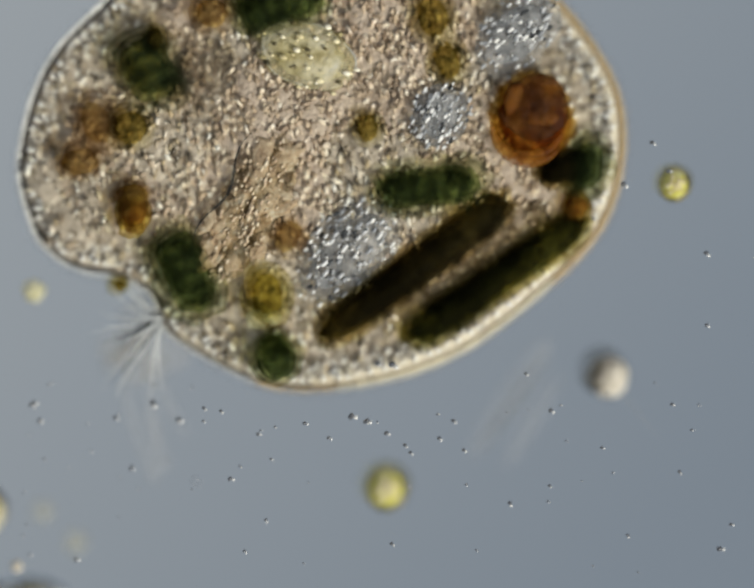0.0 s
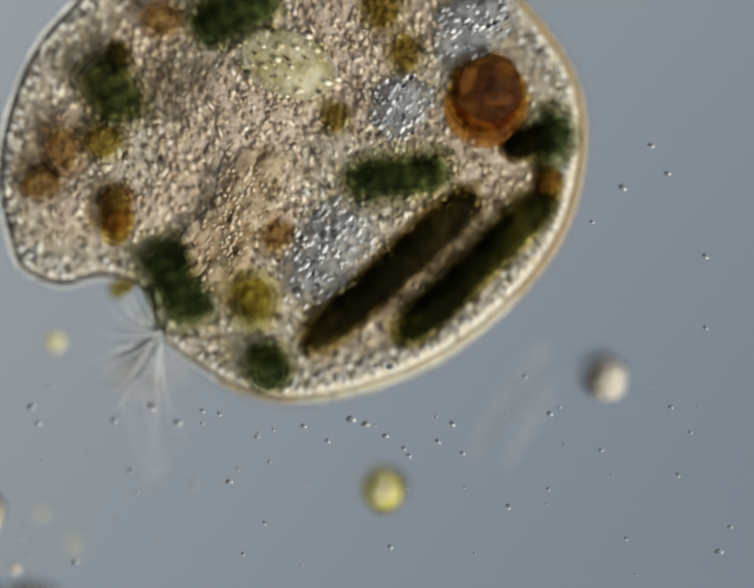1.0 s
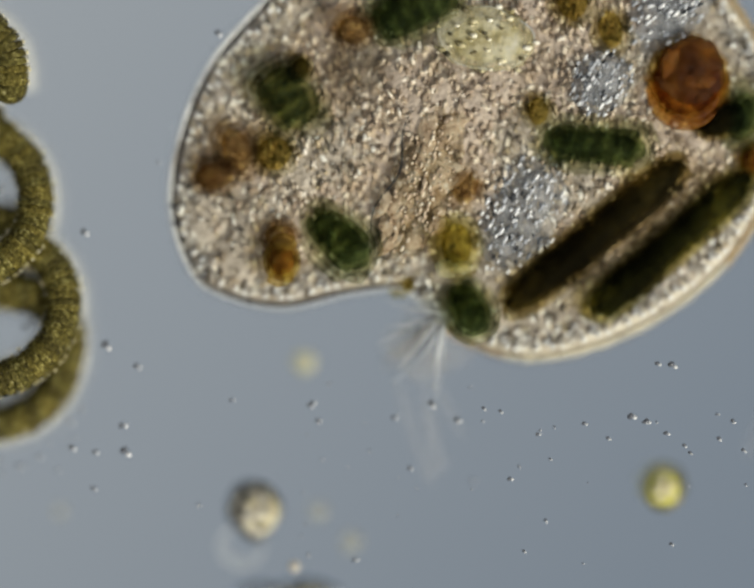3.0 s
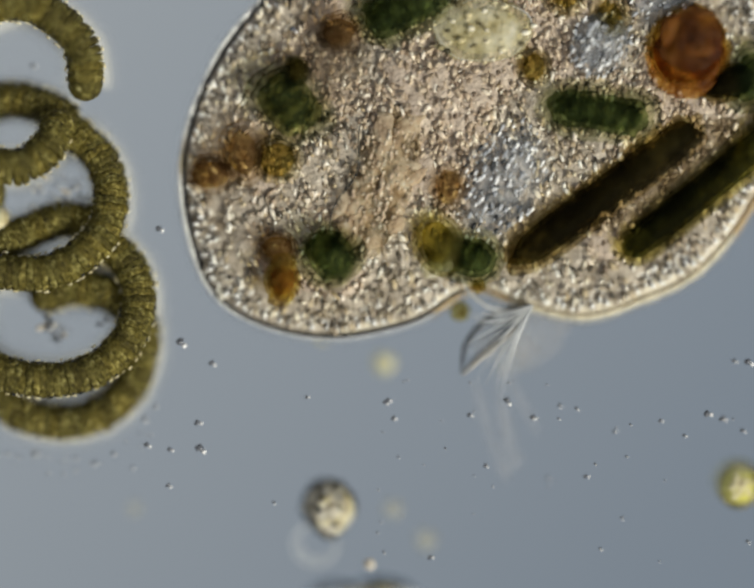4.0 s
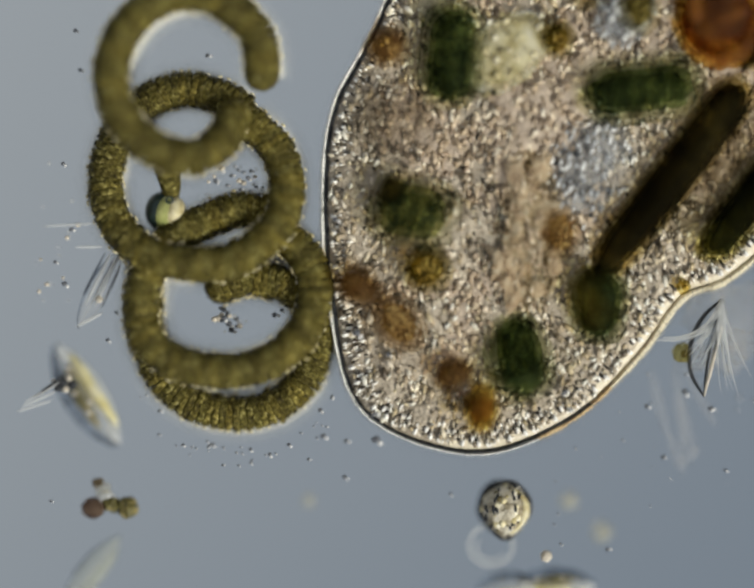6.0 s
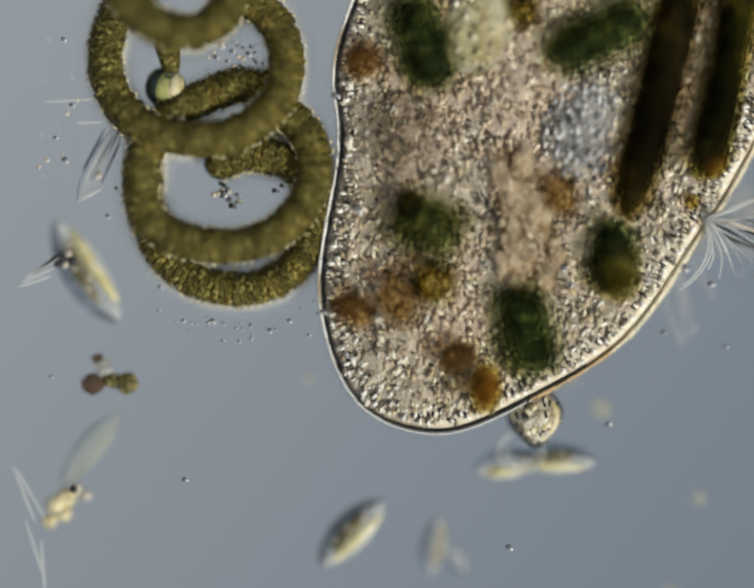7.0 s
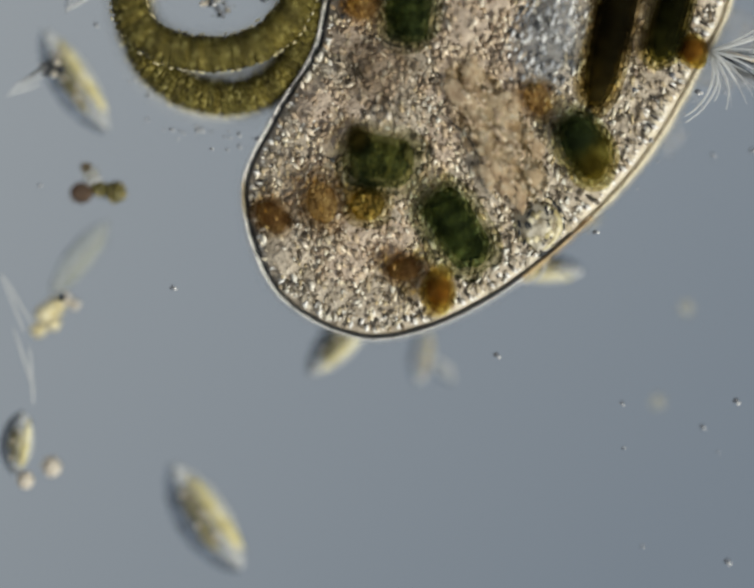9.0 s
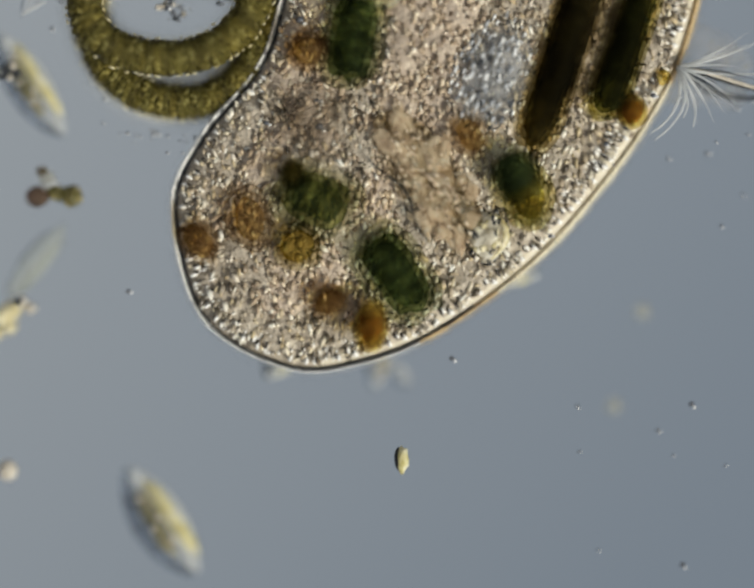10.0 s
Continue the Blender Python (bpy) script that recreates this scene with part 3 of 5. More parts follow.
BAND = [(-0.0085, -0.06), (-0.0085, 0.001), (-0.0065, 0.008), (-0.002, 0.013), (0.003, 0.0135), (0.007, 0.009), (0.007, -0.06)]

INNER = [(0.0040, -0.06), (0.0040, 0.010), (0.005, 0.0135), (0.0075, 0.0145), (0.0095, 0.0135), (0.0105, 0.010), (0.0105, -0.06)]


ciliate = thing("ciliate", "large tan granular ciliate full of dark green and orange food vacuoles", "ciliate")
CLUMPS, SKIN = [], []


def build_ciliate():
    meshes = [clump_mesh(k) for k in range(10)]
    rnd = random.Random(5)
    skin = SKINS[REST]
    xs, ys = [p.x for p in skin], [p.y for p in skin]
    step, row = 0.074, 0
    y = min(ys)
    while y < max(ys):
        x = min(xs) + (step / 2 if row % 2 else 0)
        while x < max(xs):
            p = Vector((x + rnd.uniform(-0.012, 0.012), y + rnd.uniform(-0.012, 0.012), 0))
            x += step
            if inside(p, skin):
                deep = held_in(p, skin, 0.0)[1] > 0.12 and noise.noise(p * 4.5 + Vector((3, 1, 0))) + rnd.uniform(-0.1, 0.1) > -0.05
                body, grains = meshes[rnd.randrange(6, 10) if deep else rnd.randrange(6)]
                ob = part("clump", body, None, ciliate)
                part("grain_layer", grains, None, ob)["kind"] = "stuff"
                CLUMPS.append((ob, weights(p, RINGS[REST]), rnd.uniform(-25, 25), 0.014 * noise.noise(p * 5) - 0.006 + rnd.uniform(-0.005, 0.005), 0.036 * min(1.0, held_in(p, skin, 0.0)[1] / 0.28)))
        y += step * 0.866
        row += 1
    first = part("rim", strip_mesh(RIM, 0.0165), PELLICLE, ciliate, "cream rim of the cell")
    cream = first.data
    grainy = part("rim", strip_mesh(RIM, 0.0165), CYTOPLASM).data
    bpy.data.objects.remove(next(o for o in bpy.data.objects if o.data == grainy))
    lines, skins, beads = {}, {}, []
    for k in range(SKIN_COUNT):
        front = k < 46 or k > 150
        ob = first if k == 0 else part("rim", grainy if front else cream, None, ciliate)
        if k == 0:
            ob.data = grainy
        SKIN.append(ob)
        uneven = 0.5 + 0.9 * noise.noise(Vector((k * 0.17, 3.0, 0))) + 0.25 * math.sin(k * 2.1)
        # Dark strip paints the optical shade line inside the skin, mostly on the left.
        if front or k < 62:
            full = min(1.0, max(0.0, (42 - k) / 14)) if k < 100 else 1.0
            size = min(4, max(0, round(4 * full * (0.45 + 0.55 * uneven))))
            if size in lines:
                part("membrane", lines[size], None, ob)
            else:
                lines[size] = part("membrane", strip_mesh([(0.0040 + (y - 0.0040) * (0.25 + 0.22 * size), z) for y, z in INNER], 0.0165), SMOKE, ob, "dark inner membrane line").data
        gilded = 56 <= k < 150
        size = min(2, max(0, round(2 * uneven))) if gilded or k < 36 or k > 160 else 0
        fine = 56 <= k < 67
        tawny = gilded and (k >= 90 or k < 65)
        sort = (gilded, tawny, size, fine)
        if sort in skins:
            part("pellicle", skins[sort], None, ob)
        else:
            outline, middle = (BAND, -0.001) if gilded else (LIP, -0.001)
            skins[sort] = part("pellicle", strip_mesh([(middle + (y - middle) * (0.62 + 0.2 * size - (0.3 if fine else 0.0)), z) for y, z in outline], 0.0158), (GOLDEN if tawny else IVORY) if gilded else LIPPED, ob, "golden skin of the cell" if gilded else "thin pale skin of the cell").data
        if k < 5:
            bm = bmesh.new()
            rnd = random.Random(70 + k)
            for n in range(13):
                made = bmesh.ops.create_icosphere(bm, subdivisions=1, radius=rnd.choice((0.0032, 0.0042, 0.0055)))
                at = Vector((rnd.uniform(-0.014, 0.014), rnd.uniform(0.016, 0.060), rnd.uniform(0.014, 0.024)))
                for v in made["verts"]:
                    v.co = Vector((v.co.x * 0.75, v.co.y * 1.7, v.co.z)) + at
            beads.append(part("cortical_layer", bm, CORTEX, ob, "row of bright grains under the skin"))
            beads[-1]["kind"] = "stuff"
        else:
            part("cortical_layer", beads[(k * 3) % 5].data, None, ob)["kind"] = "stuff"
        if k == 0:
            bm = bmesh.new()
            rnd = random.Random(8)
            for x in (-0.012, -0.002, 0.009):
                lean = rnd.uniform(-0.010, 0.010)
                tube(bm, [(x, 0.003, 0.016), (x + lean * 0.4, -0.010, 0.016), (x + lean, -0.018 - rnd.random() * 0.010, 0.014)], lambda f: 0.0008 * (1.1 - f), 5)
            hairs = part("cilia", bm, HAIR, ob, "fine glassy fringe of cilia")
        else:
            hairs = part("cilia", hairs.data, None, ob)
        hairs["kind"] = "stuff"


build_ciliate()

# food inside: name, label, material, length, width, height of its middle, and its places: seconds: (right, down, turn[, tilt])
def food(name, label, material, length, width, z, places, rough=0.12, ends=0.6, seed=1, grain=None, flat=0.9):
    """A swallowed body: a dense heart inside thin, wider layers."""
    veil, heart = material
    power = (0.3 if length > 0.3 else 0.45) if ends < 1 else 1.0
    top = min(width, length) / 2 * flat

    def layer(scale, k):
        bm = bmesh.new()
        verts = ball(bm, (0, 0, 0), (1, 1, 1), 0, 4)
        for v in verts:
            c = v.co.copy()
            d = 1 + rough * noise.noise(c * 1.6 + Vector((seed * 3.1, k * 0.4, 0))) + rough * 0.6 * noise.noise(c * 4.5 + Vector((seed, k * 1.3, 5)))
            x = math.copysign(abs(c.x) ** power, c.x)
            grow = scale - 1
            v.co = Vector((x * (length / 2 + grow * width / 2) * d, c.y * width / 2 * scale * d, c.z * top * (0.6 + 0.4 * scale) * d))
        return bm

    if grain:
        ob = part(name, layer(0.7, 0), veil if name == "nucleus" else heart, ciliate, label)
        part("layer", layer(1.05, 2), veil, ob)
    elif material in (RUST, OLIVE, TAN, MUSTARD, TAWNY):
        ob = part(name, layer(0.78, 0), heart, ciliate, label)
        for k, scale in enumerate((1.0, 1.2)):
            part("layer", layer(scale, k + 2), veil, ob)
    else:
        ob = part(name, layer(0.60, 0), heart, ciliate, label)
        part("core", layer(0.84, 1), heart, ob)
        for k, scale in enumerate((0.96, 1.06) if material is ORANGE else (1.05, 1.26)):
            part("layer", layer(scale, k + 2), veil, ob)
    if grain:
        bm = bmesh.new()
        rnd = random.Random(seed)
        for k in range(270 if name == "nucleus" else 40 if material is YOLK else 120 if width < 0.14 else 190):
            a, r = rnd.uniform(0, 6.283), rnd.random() ** 0.6 * 1.15
            h = top * math.sqrt(max(0.0, 1 - r * r)) + rnd.uniform(-0.004, 0.006)
            rnd_long = rnd.uniform(1.0, 1.4 if material is YOLK else 2.0)
            made = bmesh.ops.create_icosphere(bm, subdivisions=1, radius=rnd.choice((0.003, 0.0042, 0.0055, 0.007)) * (1.2 if material is YOLK else 0.72 if name == "nucleus" else 0.85))
            for v in made["verts"]:
                v.co = Vector((v.co.x * rnd_long + r * length / 2 * math.cos(a), v.co.y * 0.8 + r * width / 2 * math.sin(a), v.co.z + h))
        part("grain_layer", bm, APRICOT_GRAIN if name == "nucleus" else grain, ob)["kind"] = "stuff"
    if material is YOLK:
        bm = bmesh.new()
        tube(bm, [(length / 2 * (1 + 0.06 * math.sin(3 * a)) * math.cos(a), width / 2 * (1 + 0.05 * math.sin(5 * a)) * math.sin(a), 0.004 * math.sin(2 * a)) for a in (2 * math.pi * k / 36 for k in range(37))], lambda f: 0.0006 + 0.0016 * math.sin(f * 19) ** 2, 6)
        part("wall", bm, BLADE, ob, "thin wall of the vacuole")
    if name == "nucleus":
        rnd = random.Random(90)
        for k, (along, side, reach, wide) in enumerate(((-0.045, 0.026, 0.075, 0.022), (0.065, 0.016, 0.060, 0.021), (0.010, -0.024, 0.065, 0.020))):
            bm = bmesh.new()
            ball(bm, (along, side, top * 0.45), (reach, wide, 0.007), 0.75, 4, 0.12 * math.sin(k * 2.0), k + 20)
            part("lobe", bm, APRICOT, ob, "pale apricot lobe of the nucleus")
        for k in range(28):
            bm = bmesh.new()
            a, r = rnd.uniform(0, 6.283), rnd.random() ** 0.55 * 1.05
            at = (r * length * 0.50 * math.cos(a), r * width * 0.58 * math.sin(a), top * 0.45 + 0.002 * math.sin(k * 2.3))
            ball(bm, at, (rnd.uniform(0.014, 0.038), rnd.uniform(0.009, 0.020), 0.005), 0.45, 3, rnd.gauss(0, 0.7), k)
            part("fold", bm, APRICOT if k % 3 else FOLD, ob)
        # A smoky tube paints the shade of the groove beside the nucleus.
        bm = bmesh.new()
        tube(bm, [((f - 0.5) * length * 0.9, width * 0.55 + 0.012 * math.sin(f * 9), top * 0.8) for f in (i / 14 for i in range(15))], lambda f: 0.0008 + 0.007 * f * (1 - f), 8)
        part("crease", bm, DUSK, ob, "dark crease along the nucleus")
    FOOD.append((ob, z + (0.018 if width < 0.12 and ends > 1 else 0.0), places, bool(grain)))
    return ob


FOOD = []
food("ingested_filament", "ribbed dark green swallowed filament piece", SAGE, 0.155, 0.126, 0.0, {0: (310, 145, -65), 1: (235, 190, -62), 2.5: (615, 205, -60), 3: (600, 205, -58), 4.5: (570, 240, -50), 5: (705, 270, -35), 5.5: (845, 330, -10), 7: (890, 470, -20), 7.5: (865, 265, -15), 8: (820, 245, -5), 9: (795, 335, -10), 10: (660, 415, -25)}, seed=2)
food("ingested_filament", "ribbed dark green swallowed filament piece", GREEN, 0.190, 0.112, 0.0, {0: (385, 565, -68), 1: (370, 590, -66), 2.5: (755, 490, -45, 10), 3: (700, 490, -45, 30), 4.5: (695, 572, -60, 70), 5: (880, 625, -70, 70), 5.5: (1050, 665, -78, 55), 7: (1095, 685, -78, 10), 7.5: (1065, 440, -72), 8: (1010, 390, -62), 9: (950, 475, -60), 10: (825, 570, -58)}, seed=3)
food("ingested_filament", "ribbed dark green swallowed filament piece", GREEN, 0.142, 0.092, 0.0, {0: (572, 737, -80, 62), 1: (558, 758, -80, 62), 2.5: (975, 697, -80, 60), 3: (975, 640, -70, 40), 4.5: (935, 512, 20, 30), 5: (1080, 560, 60, 50), 5.5: (1230, 590, 80, 35), 7: (1275, 530, 85), 7.5: (1265, 285, 92, 10), 8: (1245, 230, 95, 10), 9: (1212, 298, 118, 45), 10: (1075, 372, 110, 66)}, seed=4)
food("ingested_filament", "long straight blackish swallowed filament", DARK, 0.490, 0.084, -0.004, {0: (866, 552, 37), 1: (817, 556, 43), 2.5: (1228, 512, 40), 3: (1242, 484, 40), 4.5: (1215, 370, 36), 5: (1320, 355, 37), 5.5: (1420, 360, 40), 7: (1362, 205, 76), 7.5: (1340, -20, 75), 8: (1305, -90, 80), 9: (1285, -15, 78), 10: (1180, 75, 72)}, seed=5, rough=0.06)
food("ingested_filament", "long straight dark green swallowed filament", MOSS, 0.440, 0.080, -0.004, {0: (1032, 582, 34), 1: (990, 555, 44), 2.5: (1385, 530, 40), 3: (1395, 510, 41), 4.5: (1405, 365, 38), 5: (1480, 365, 41), 5.5: (1620, 360, 42), 7: (1510, 150, 78), 7.5: (1460, -110, 78), 8: (1440, -180, 78), 9: (1420, -80, 76), 10: (1320, 30, 72)}, seed=6, rough=0.06)
food("plasma_streak", "olive-brown streak of plasma between the swallowed filaments", TAWNY, 0.38, 0.125, -0.012, {0: (985, 530, 37), 1: (925, 525, 43), 2.5: (1330, 490, 40), 3: (1345, 465, 40), 4.5: (1330, 335, 36), 5: (1420, 325, 37), 5.5: (1540, 325, 40), 7: (1440, 160, 76), 7.5: (1410, -70, 75), 8: (1380, -140, 80), 9: (1360, -60, 78), 10: (1255, 30, 72)}, ends=2, seed=37, flat=0.6)
food("ingested_filament", "short ribbed blackish green filament piece", GREEN, 0.230, 0.106, 0.0, {0: (895, 388, 5), 1: (830, 367, 5), 2.5: (1240, 327, 0), 3: (1240, 302, -5), 4.5: (1195, 205, -10), 5: (1290, 178, -8), 5.5: (1385, 165, -3), 7: (1245, 75, 25), 7.5: (1230, -180, 28), 8: (1200, -260, 30), 9: (1180, -190, 30), 10: (1080, -120, 30)}, seed=7)
amber = food("ingested_cell", "round amber-orange swallowed cell", ORANGE, 0.185, 0.200, -0.03, {0: (1105, 247, 0), 1: (1010, 207, 0), 2.5: (1425, 180, 0), 3: (1430, 170, 0), 4.5: (1380, 85, 0), 5: (1480, 70, 5), 5.5: (1550, 40, 10), 7: (1420, -120, 40), 7.5: (1400, -370, 40), 8: (1370, -460, 40), 9: (1350, -380, 40), 10: (1240, -300, 40)}, ends=2, seed=8, rough=0.08)
bm = bmesh.new()
ball(bm, (0.010, 0.024, 0.074), (0.068, 0.070, 0.016), 0.12, 3, 0, 41)
part("core", bm, EMBER, amber, "dark red-brown heart of the swallowed cell")
rnd = random.Random(12)
for k in range(13):
    bm = bmesh.new()
    a, r = k * 2.4, 0.014 + 0.0042 * k
    ball(bm, (0.010 + r * math.cos(a), 0.022 + r * math.sin(a), 0.084), (rnd.uniform(0.016, 0.030), rnd.uniform(0.009, 0.015), 0.004), 0.5, 3, a + 1.57 + rnd.gauss(0, 0.3), k + 70)
    part("swirl", bm, AMBER if k in (2, 5, 9) else EMBER, amber)
for r, a, b, wide in ((0.083, 3.2, 5.5, 0.052), (0.070, 4.2, 5.9, 0.035)):
    bm = bmesh.new()
    tube(bm, [(r * math.cos(c), r * 1.06 * math.sin(c), 0.070) for c in (a + (b - a) * f / 20 for f in range(21))], lambda f: 0.002 + wide * f * (1 - f), 8)
    part("crescent", bm, AMBER, amber, "bright orange crescent along the cell's edge")
food("ingested_cell", "small dark green swallowed cell", GREEN, 0.085, 0.120, 0.0, {0: (1222, 345, -15), 1: (1150, 285, -15), 2.5: (1545, 250, -15), 3: (1550, 240, -15), 4.5: (1515, 130, -15), 5: (1610, 110, -10), 5.5: (1680, 80, 0), 7: (1560, -130, 20), 7.5: (1540, -390, 20), 8: (1510, -480, 20), 9: (1490, -400, 20), 10: (1380, -320, 20)}, ends=2, seed=9)
food("food_vacuole", "blackish food remnant beside the amber cell", DARK, 0.100, 0.062, -0.012, {0: (1168, 352, 20), 1: (1093, 298, 20), 2.5: (1490, 262, 20), 3: (1496, 252, 20), 4.5: (1462, 148, 20), 5: (1556, 132, 25), 5.5: (1626, 104, 30), 7: (1512, -108, 50), 7.5: (1492, -368, 50), 8: (1462, -458, 50), 9: (1442, -378, 50), 10: (1332, -298, 50)}, ends=2, seed=31)
honey = food("food_vacuole", "small honey-brown food vacuole", HONEY, 0.060, 0.072, 0.01, {0: (278, 440, 0), 1: (243, 455, 0), 2.5: (612, 500, 0), 3: (587, 540, 0), 4.5: (603, 635, 0), 5: (800, 715, 0), 5.5: (975, 765, 0), 7: (1010, 805, 0), 7.5: (985, 567, 0), 8: (955, 540, 0), 9: (912, 605, 0), 10: (772, 678, 0)}, ends=2, seed=10)
for side in (1, -1):
    bm = bmesh.new()
    ball(bm, (0.004 * side, 0.037 * side, 0.012), (0.026, 0.018, 0.014), 0.3, 3, 0, 33 + side)
    part("lobe", bm, HONEY[0], honey, "golden-yellow end of the vacuole")
food("food_vacuole", "small rust-red food vacuole", RUST, 0.090, 0.070, 0.0, {0: (165, 335, 10), 1: (85, 380, 10), 2.5: (450, 375, 10), 3: (445, 365, 10), 4.5: (425, 370, 0), 5: (600, 430, 0), 5.5: (745, 485, -20), 7: (735, 645, -30), 7.5: (680, 435, -35), 8: (632, 405, -30), 9: (565, 450, -40), 10: (413, 500, -50)}, ends=2, seed=11)
food("food_vacuole", "reddish brown food vacuole", RUST, 0.085, 0.115, -0.01, {0: (200, 255, 20), 1: (130, 305, 20), 2.5: (495, 325, 20), 3: (492, 310, 20), 4.5: (490, 345, 0), 5: (650, 405, 0), 5.5: (825, 545, 40), 7: (830, 620, 10), 7.5: (785, 415, 10), 8: (735, 385, 10), 9: (670, 420, 10), 10: (520, 455, 10)}, ends=2, seed=12)
food("food_vacuole", "olive-brown food vacuole", OLIVE, 0.090, 0.085, 0.0, {0: (270, 265, 0), 1: (215, 292, 0), 2.5: (575, 330, 0), 3: (570, 318, 0), 4.5: (565, 360, 0), 5: (730, 395, 0), 5.5: (875, 450, 0), 7: (905, 590, 0), 7.5: (870, 378, 0), 8: (820, 345, 0), 9: (765, 425, 0), 10: (620, 512, 0)}, ends=2, seed=13)
food("ingested_filament", "bright green swallowed filament piece", GREEN, 0.200, 0.110, 0.0, {0: (580, 5, 15), 1: (485, 25, 25), 2.5: (860, 30, 25), 3: (860, 15, 25), 4.5: (775, 25, 25), 5: (865, 40, 50), 5.5: (965, 55, 70), 7: (880, 90, 102), 7.5: (850, -105, 95), 8: (850, -120, 88), 9: (852, 0, 85), 10: (735, 75, 80)}, seed=14)
food("food_vacuole", "pale yellow clear vacuole with coarse grains", YOLK, 0.200, 0.130, 0.024, {0: (640, 115, -20), 1: (600, 135, -20), 2.5: (1005, 95, -8), 3: (1010, 80, -8), 4.5: (950, 60, 10), 5: (1040, 50, 20), 5.5: (1100, 60, 30), 7: (1000, 60, 60), 7.5: (960, -150, 60), 8: (930, -220, 60), 9: (920, -150, 60), 10: (800, -70, 60)}, ends=2, seed=15, grain=GOLD_GRAIN, flat=0.22)
food("clear_vacuole", "bluish white clear vacuole with coarse grains", CLEAR, 0.240, 0.152, 0.012, {0: (725, 520, 45), 1: (685, 520, 50), 2.5: (1085, 460, 55), 3: (1085, 440, 60), 4.5: (1010, 350, 60), 5: (1160, 330, 55), 5.5: (1245, 320, 60), 7: (1210, 270, 80), 7.5: (1200, 50, 80), 8: (1170, -20, 80), 9: (1140, 80, 70), 10: (1020, 160, 65)}, ends=2, seed=16, grain=BLUE_GRAIN, flat=0.22)
food("food_vacuole", "orange-brown food vacuole", RUST, 0.070, 0.090, -0.012, {0: (600, 490, -30), 1: (578, 490, -20), 2.5: (985, 410, -20), 3: (970, 390, -20), 4.5: (895, 400, -20), 5: (1035, 425, -10), 5.5: (1165, 440, 0), 7: (1168, 405, 20), 7.5: (1162, 180, 30), 8: (1145, 125, 30), 9: (1118, 205, 30), 10: (978, 280, 30)}, ends=2, seed=17)
mustard = food("food_vacuole", "mustard yellow food vacuole", MUSTARD, 0.090, 0.118, -0.01, {0: (555, 615, 0), 1: (530, 625, 0), 2.5: (960, 575, 0), 3: (950, 510, 0), 4.5: (880, 510, 20, 75), 5: (1040, 540, 20, 150), 5.5: (1200, 560, 20, 165), 7: (1280, 560, 0, 165), 7.5: (1278, 315, 0, 165), 8: (1262, 258, 0, 165), 9: (1232, 328, 0, 165), 10: (1100, 410, 0, 165)}, ends=2, seed=18)
bm = bmesh.new()
for x, y, r in ((-0.020, -0.048, 0.016), (0.010, -0.046, 0.013), (-0.006, -0.030, 0.011)):
    ball(bm, (x, y, 0.016), (r * 1.5, r * 1.2, r * 0.6), 0.4, 3, 0, int(r * 1000))
part("lump", bm, GLOW, mustard, "bright yellow lump in the vacuole")
food("food_vacuole", "small orange-brown food vacuole", HONEY, 0.050, 0.056, -0.016, {0: (1200, 430, 0), 1: (1142, 378, 0), 2.5: (1555, 350, 0), 3: (1570, 330, 0), 4.5: (1540, 215, 0), 5: (1620, 190, 0), 5.5: (1730, 160, 0), 7: (1480, 335, 0), 7.5: (1465, 90, 0), 8: (1450, 25, 0), 9: (1440, 105, 0), 10: (1315, 232, 0)}, ends=2, seed=19)
food("food_vacuole", "green-olive food vacuole", OLIVE, 0.075, 0.100, -0.01, {0: (930, 125, 10), 1: (842, 108, 10), 2.5: (1260, 75, 10), 3: (1270, 60, 10), 4.5: (1210, 35, 10), 5: (1300, 20, 10), 5.5: (1380, 5, 10), 7: (1240, -110, 10), 7.5: (1220, -340, 10), 8: (1200, -420, 10), 9: (1180, -340, 10), 10: (1060, -270, 10)}, ends=2, seed=20)
food("food_vacuole", "golden yellow food vacuole", OLIVE, 0.090, 0.110, -0.01, {0: (900, 35, 10), 1: (795, 15, 10), 2.5: (1190, 5, 10), 3: (1190, 0, 10), 4.5: (1110, -30, 10), 5: (1190, -40, 10), 5.5: (1270, -60, 10), 7: (1140, -160, 10), 7.5: (1120, -390, 10), 8: (1100, -470, 10), 9: (1080, -390, 10), 10: (960, -320, 10)}, ends=2, seed=21)
food("nucleus", "apricot folded sausage-shaped nucleus", CREAM, 0.300, 0.120, 0.018, {0: (520, 430, 62), 1: (485, 450, 62), 2.5: (895, 380, 70), 3: (880, 380, 70), 4.5: (775, 390, 75), 5: (960, 440, 80), 5.5: (1100, 430, 85), 7: (1090, 470, 100), 7.5: (1080, 240, 110), 8: (1060, 190, 110), 9: (1030, 275, 120), 10: (890, 370, 125)}, ends=2, seed=22, grain=GOLD_GRAIN, flat=0.25, rough=0.34)
food("food_vacuole", "amber food vacuole", RUST, 0.075, 0.060, 0.0, {0: (272, 405, 0), 1: (240, 412, 0), 2.5: (602, 455, 0), 3: (582, 490, 0), 4.5: (585, 560, 0), 5: (770, 635, 0), 5.5: (925, 690, 10), 7: (950, 745, 20), 7.5: (910, 512, 10), 8: (888, 492, 10), 9: (838, 560, 0), 10: (685, 628, 20)}, ends=2, seed=23)
food("food_vacuole", "brown food vacuole", RUST, 0.080, 0.075, 0.0, {0: (440, 25, 0), 1: (340, 40, 0), 2.5: (735, 70, 0), 3: (735, 60, 0), 4.5: (650, 70, 0), 5: (760, 10, 0), 5.5: (848, 18, 0), 7: (755, 130, 10), 7.5: (745, -90, 10), 8: (740, -130, 10), 9: (752, 12, 10), 10: (640, 105, 10)}, ends=2, seed=24)
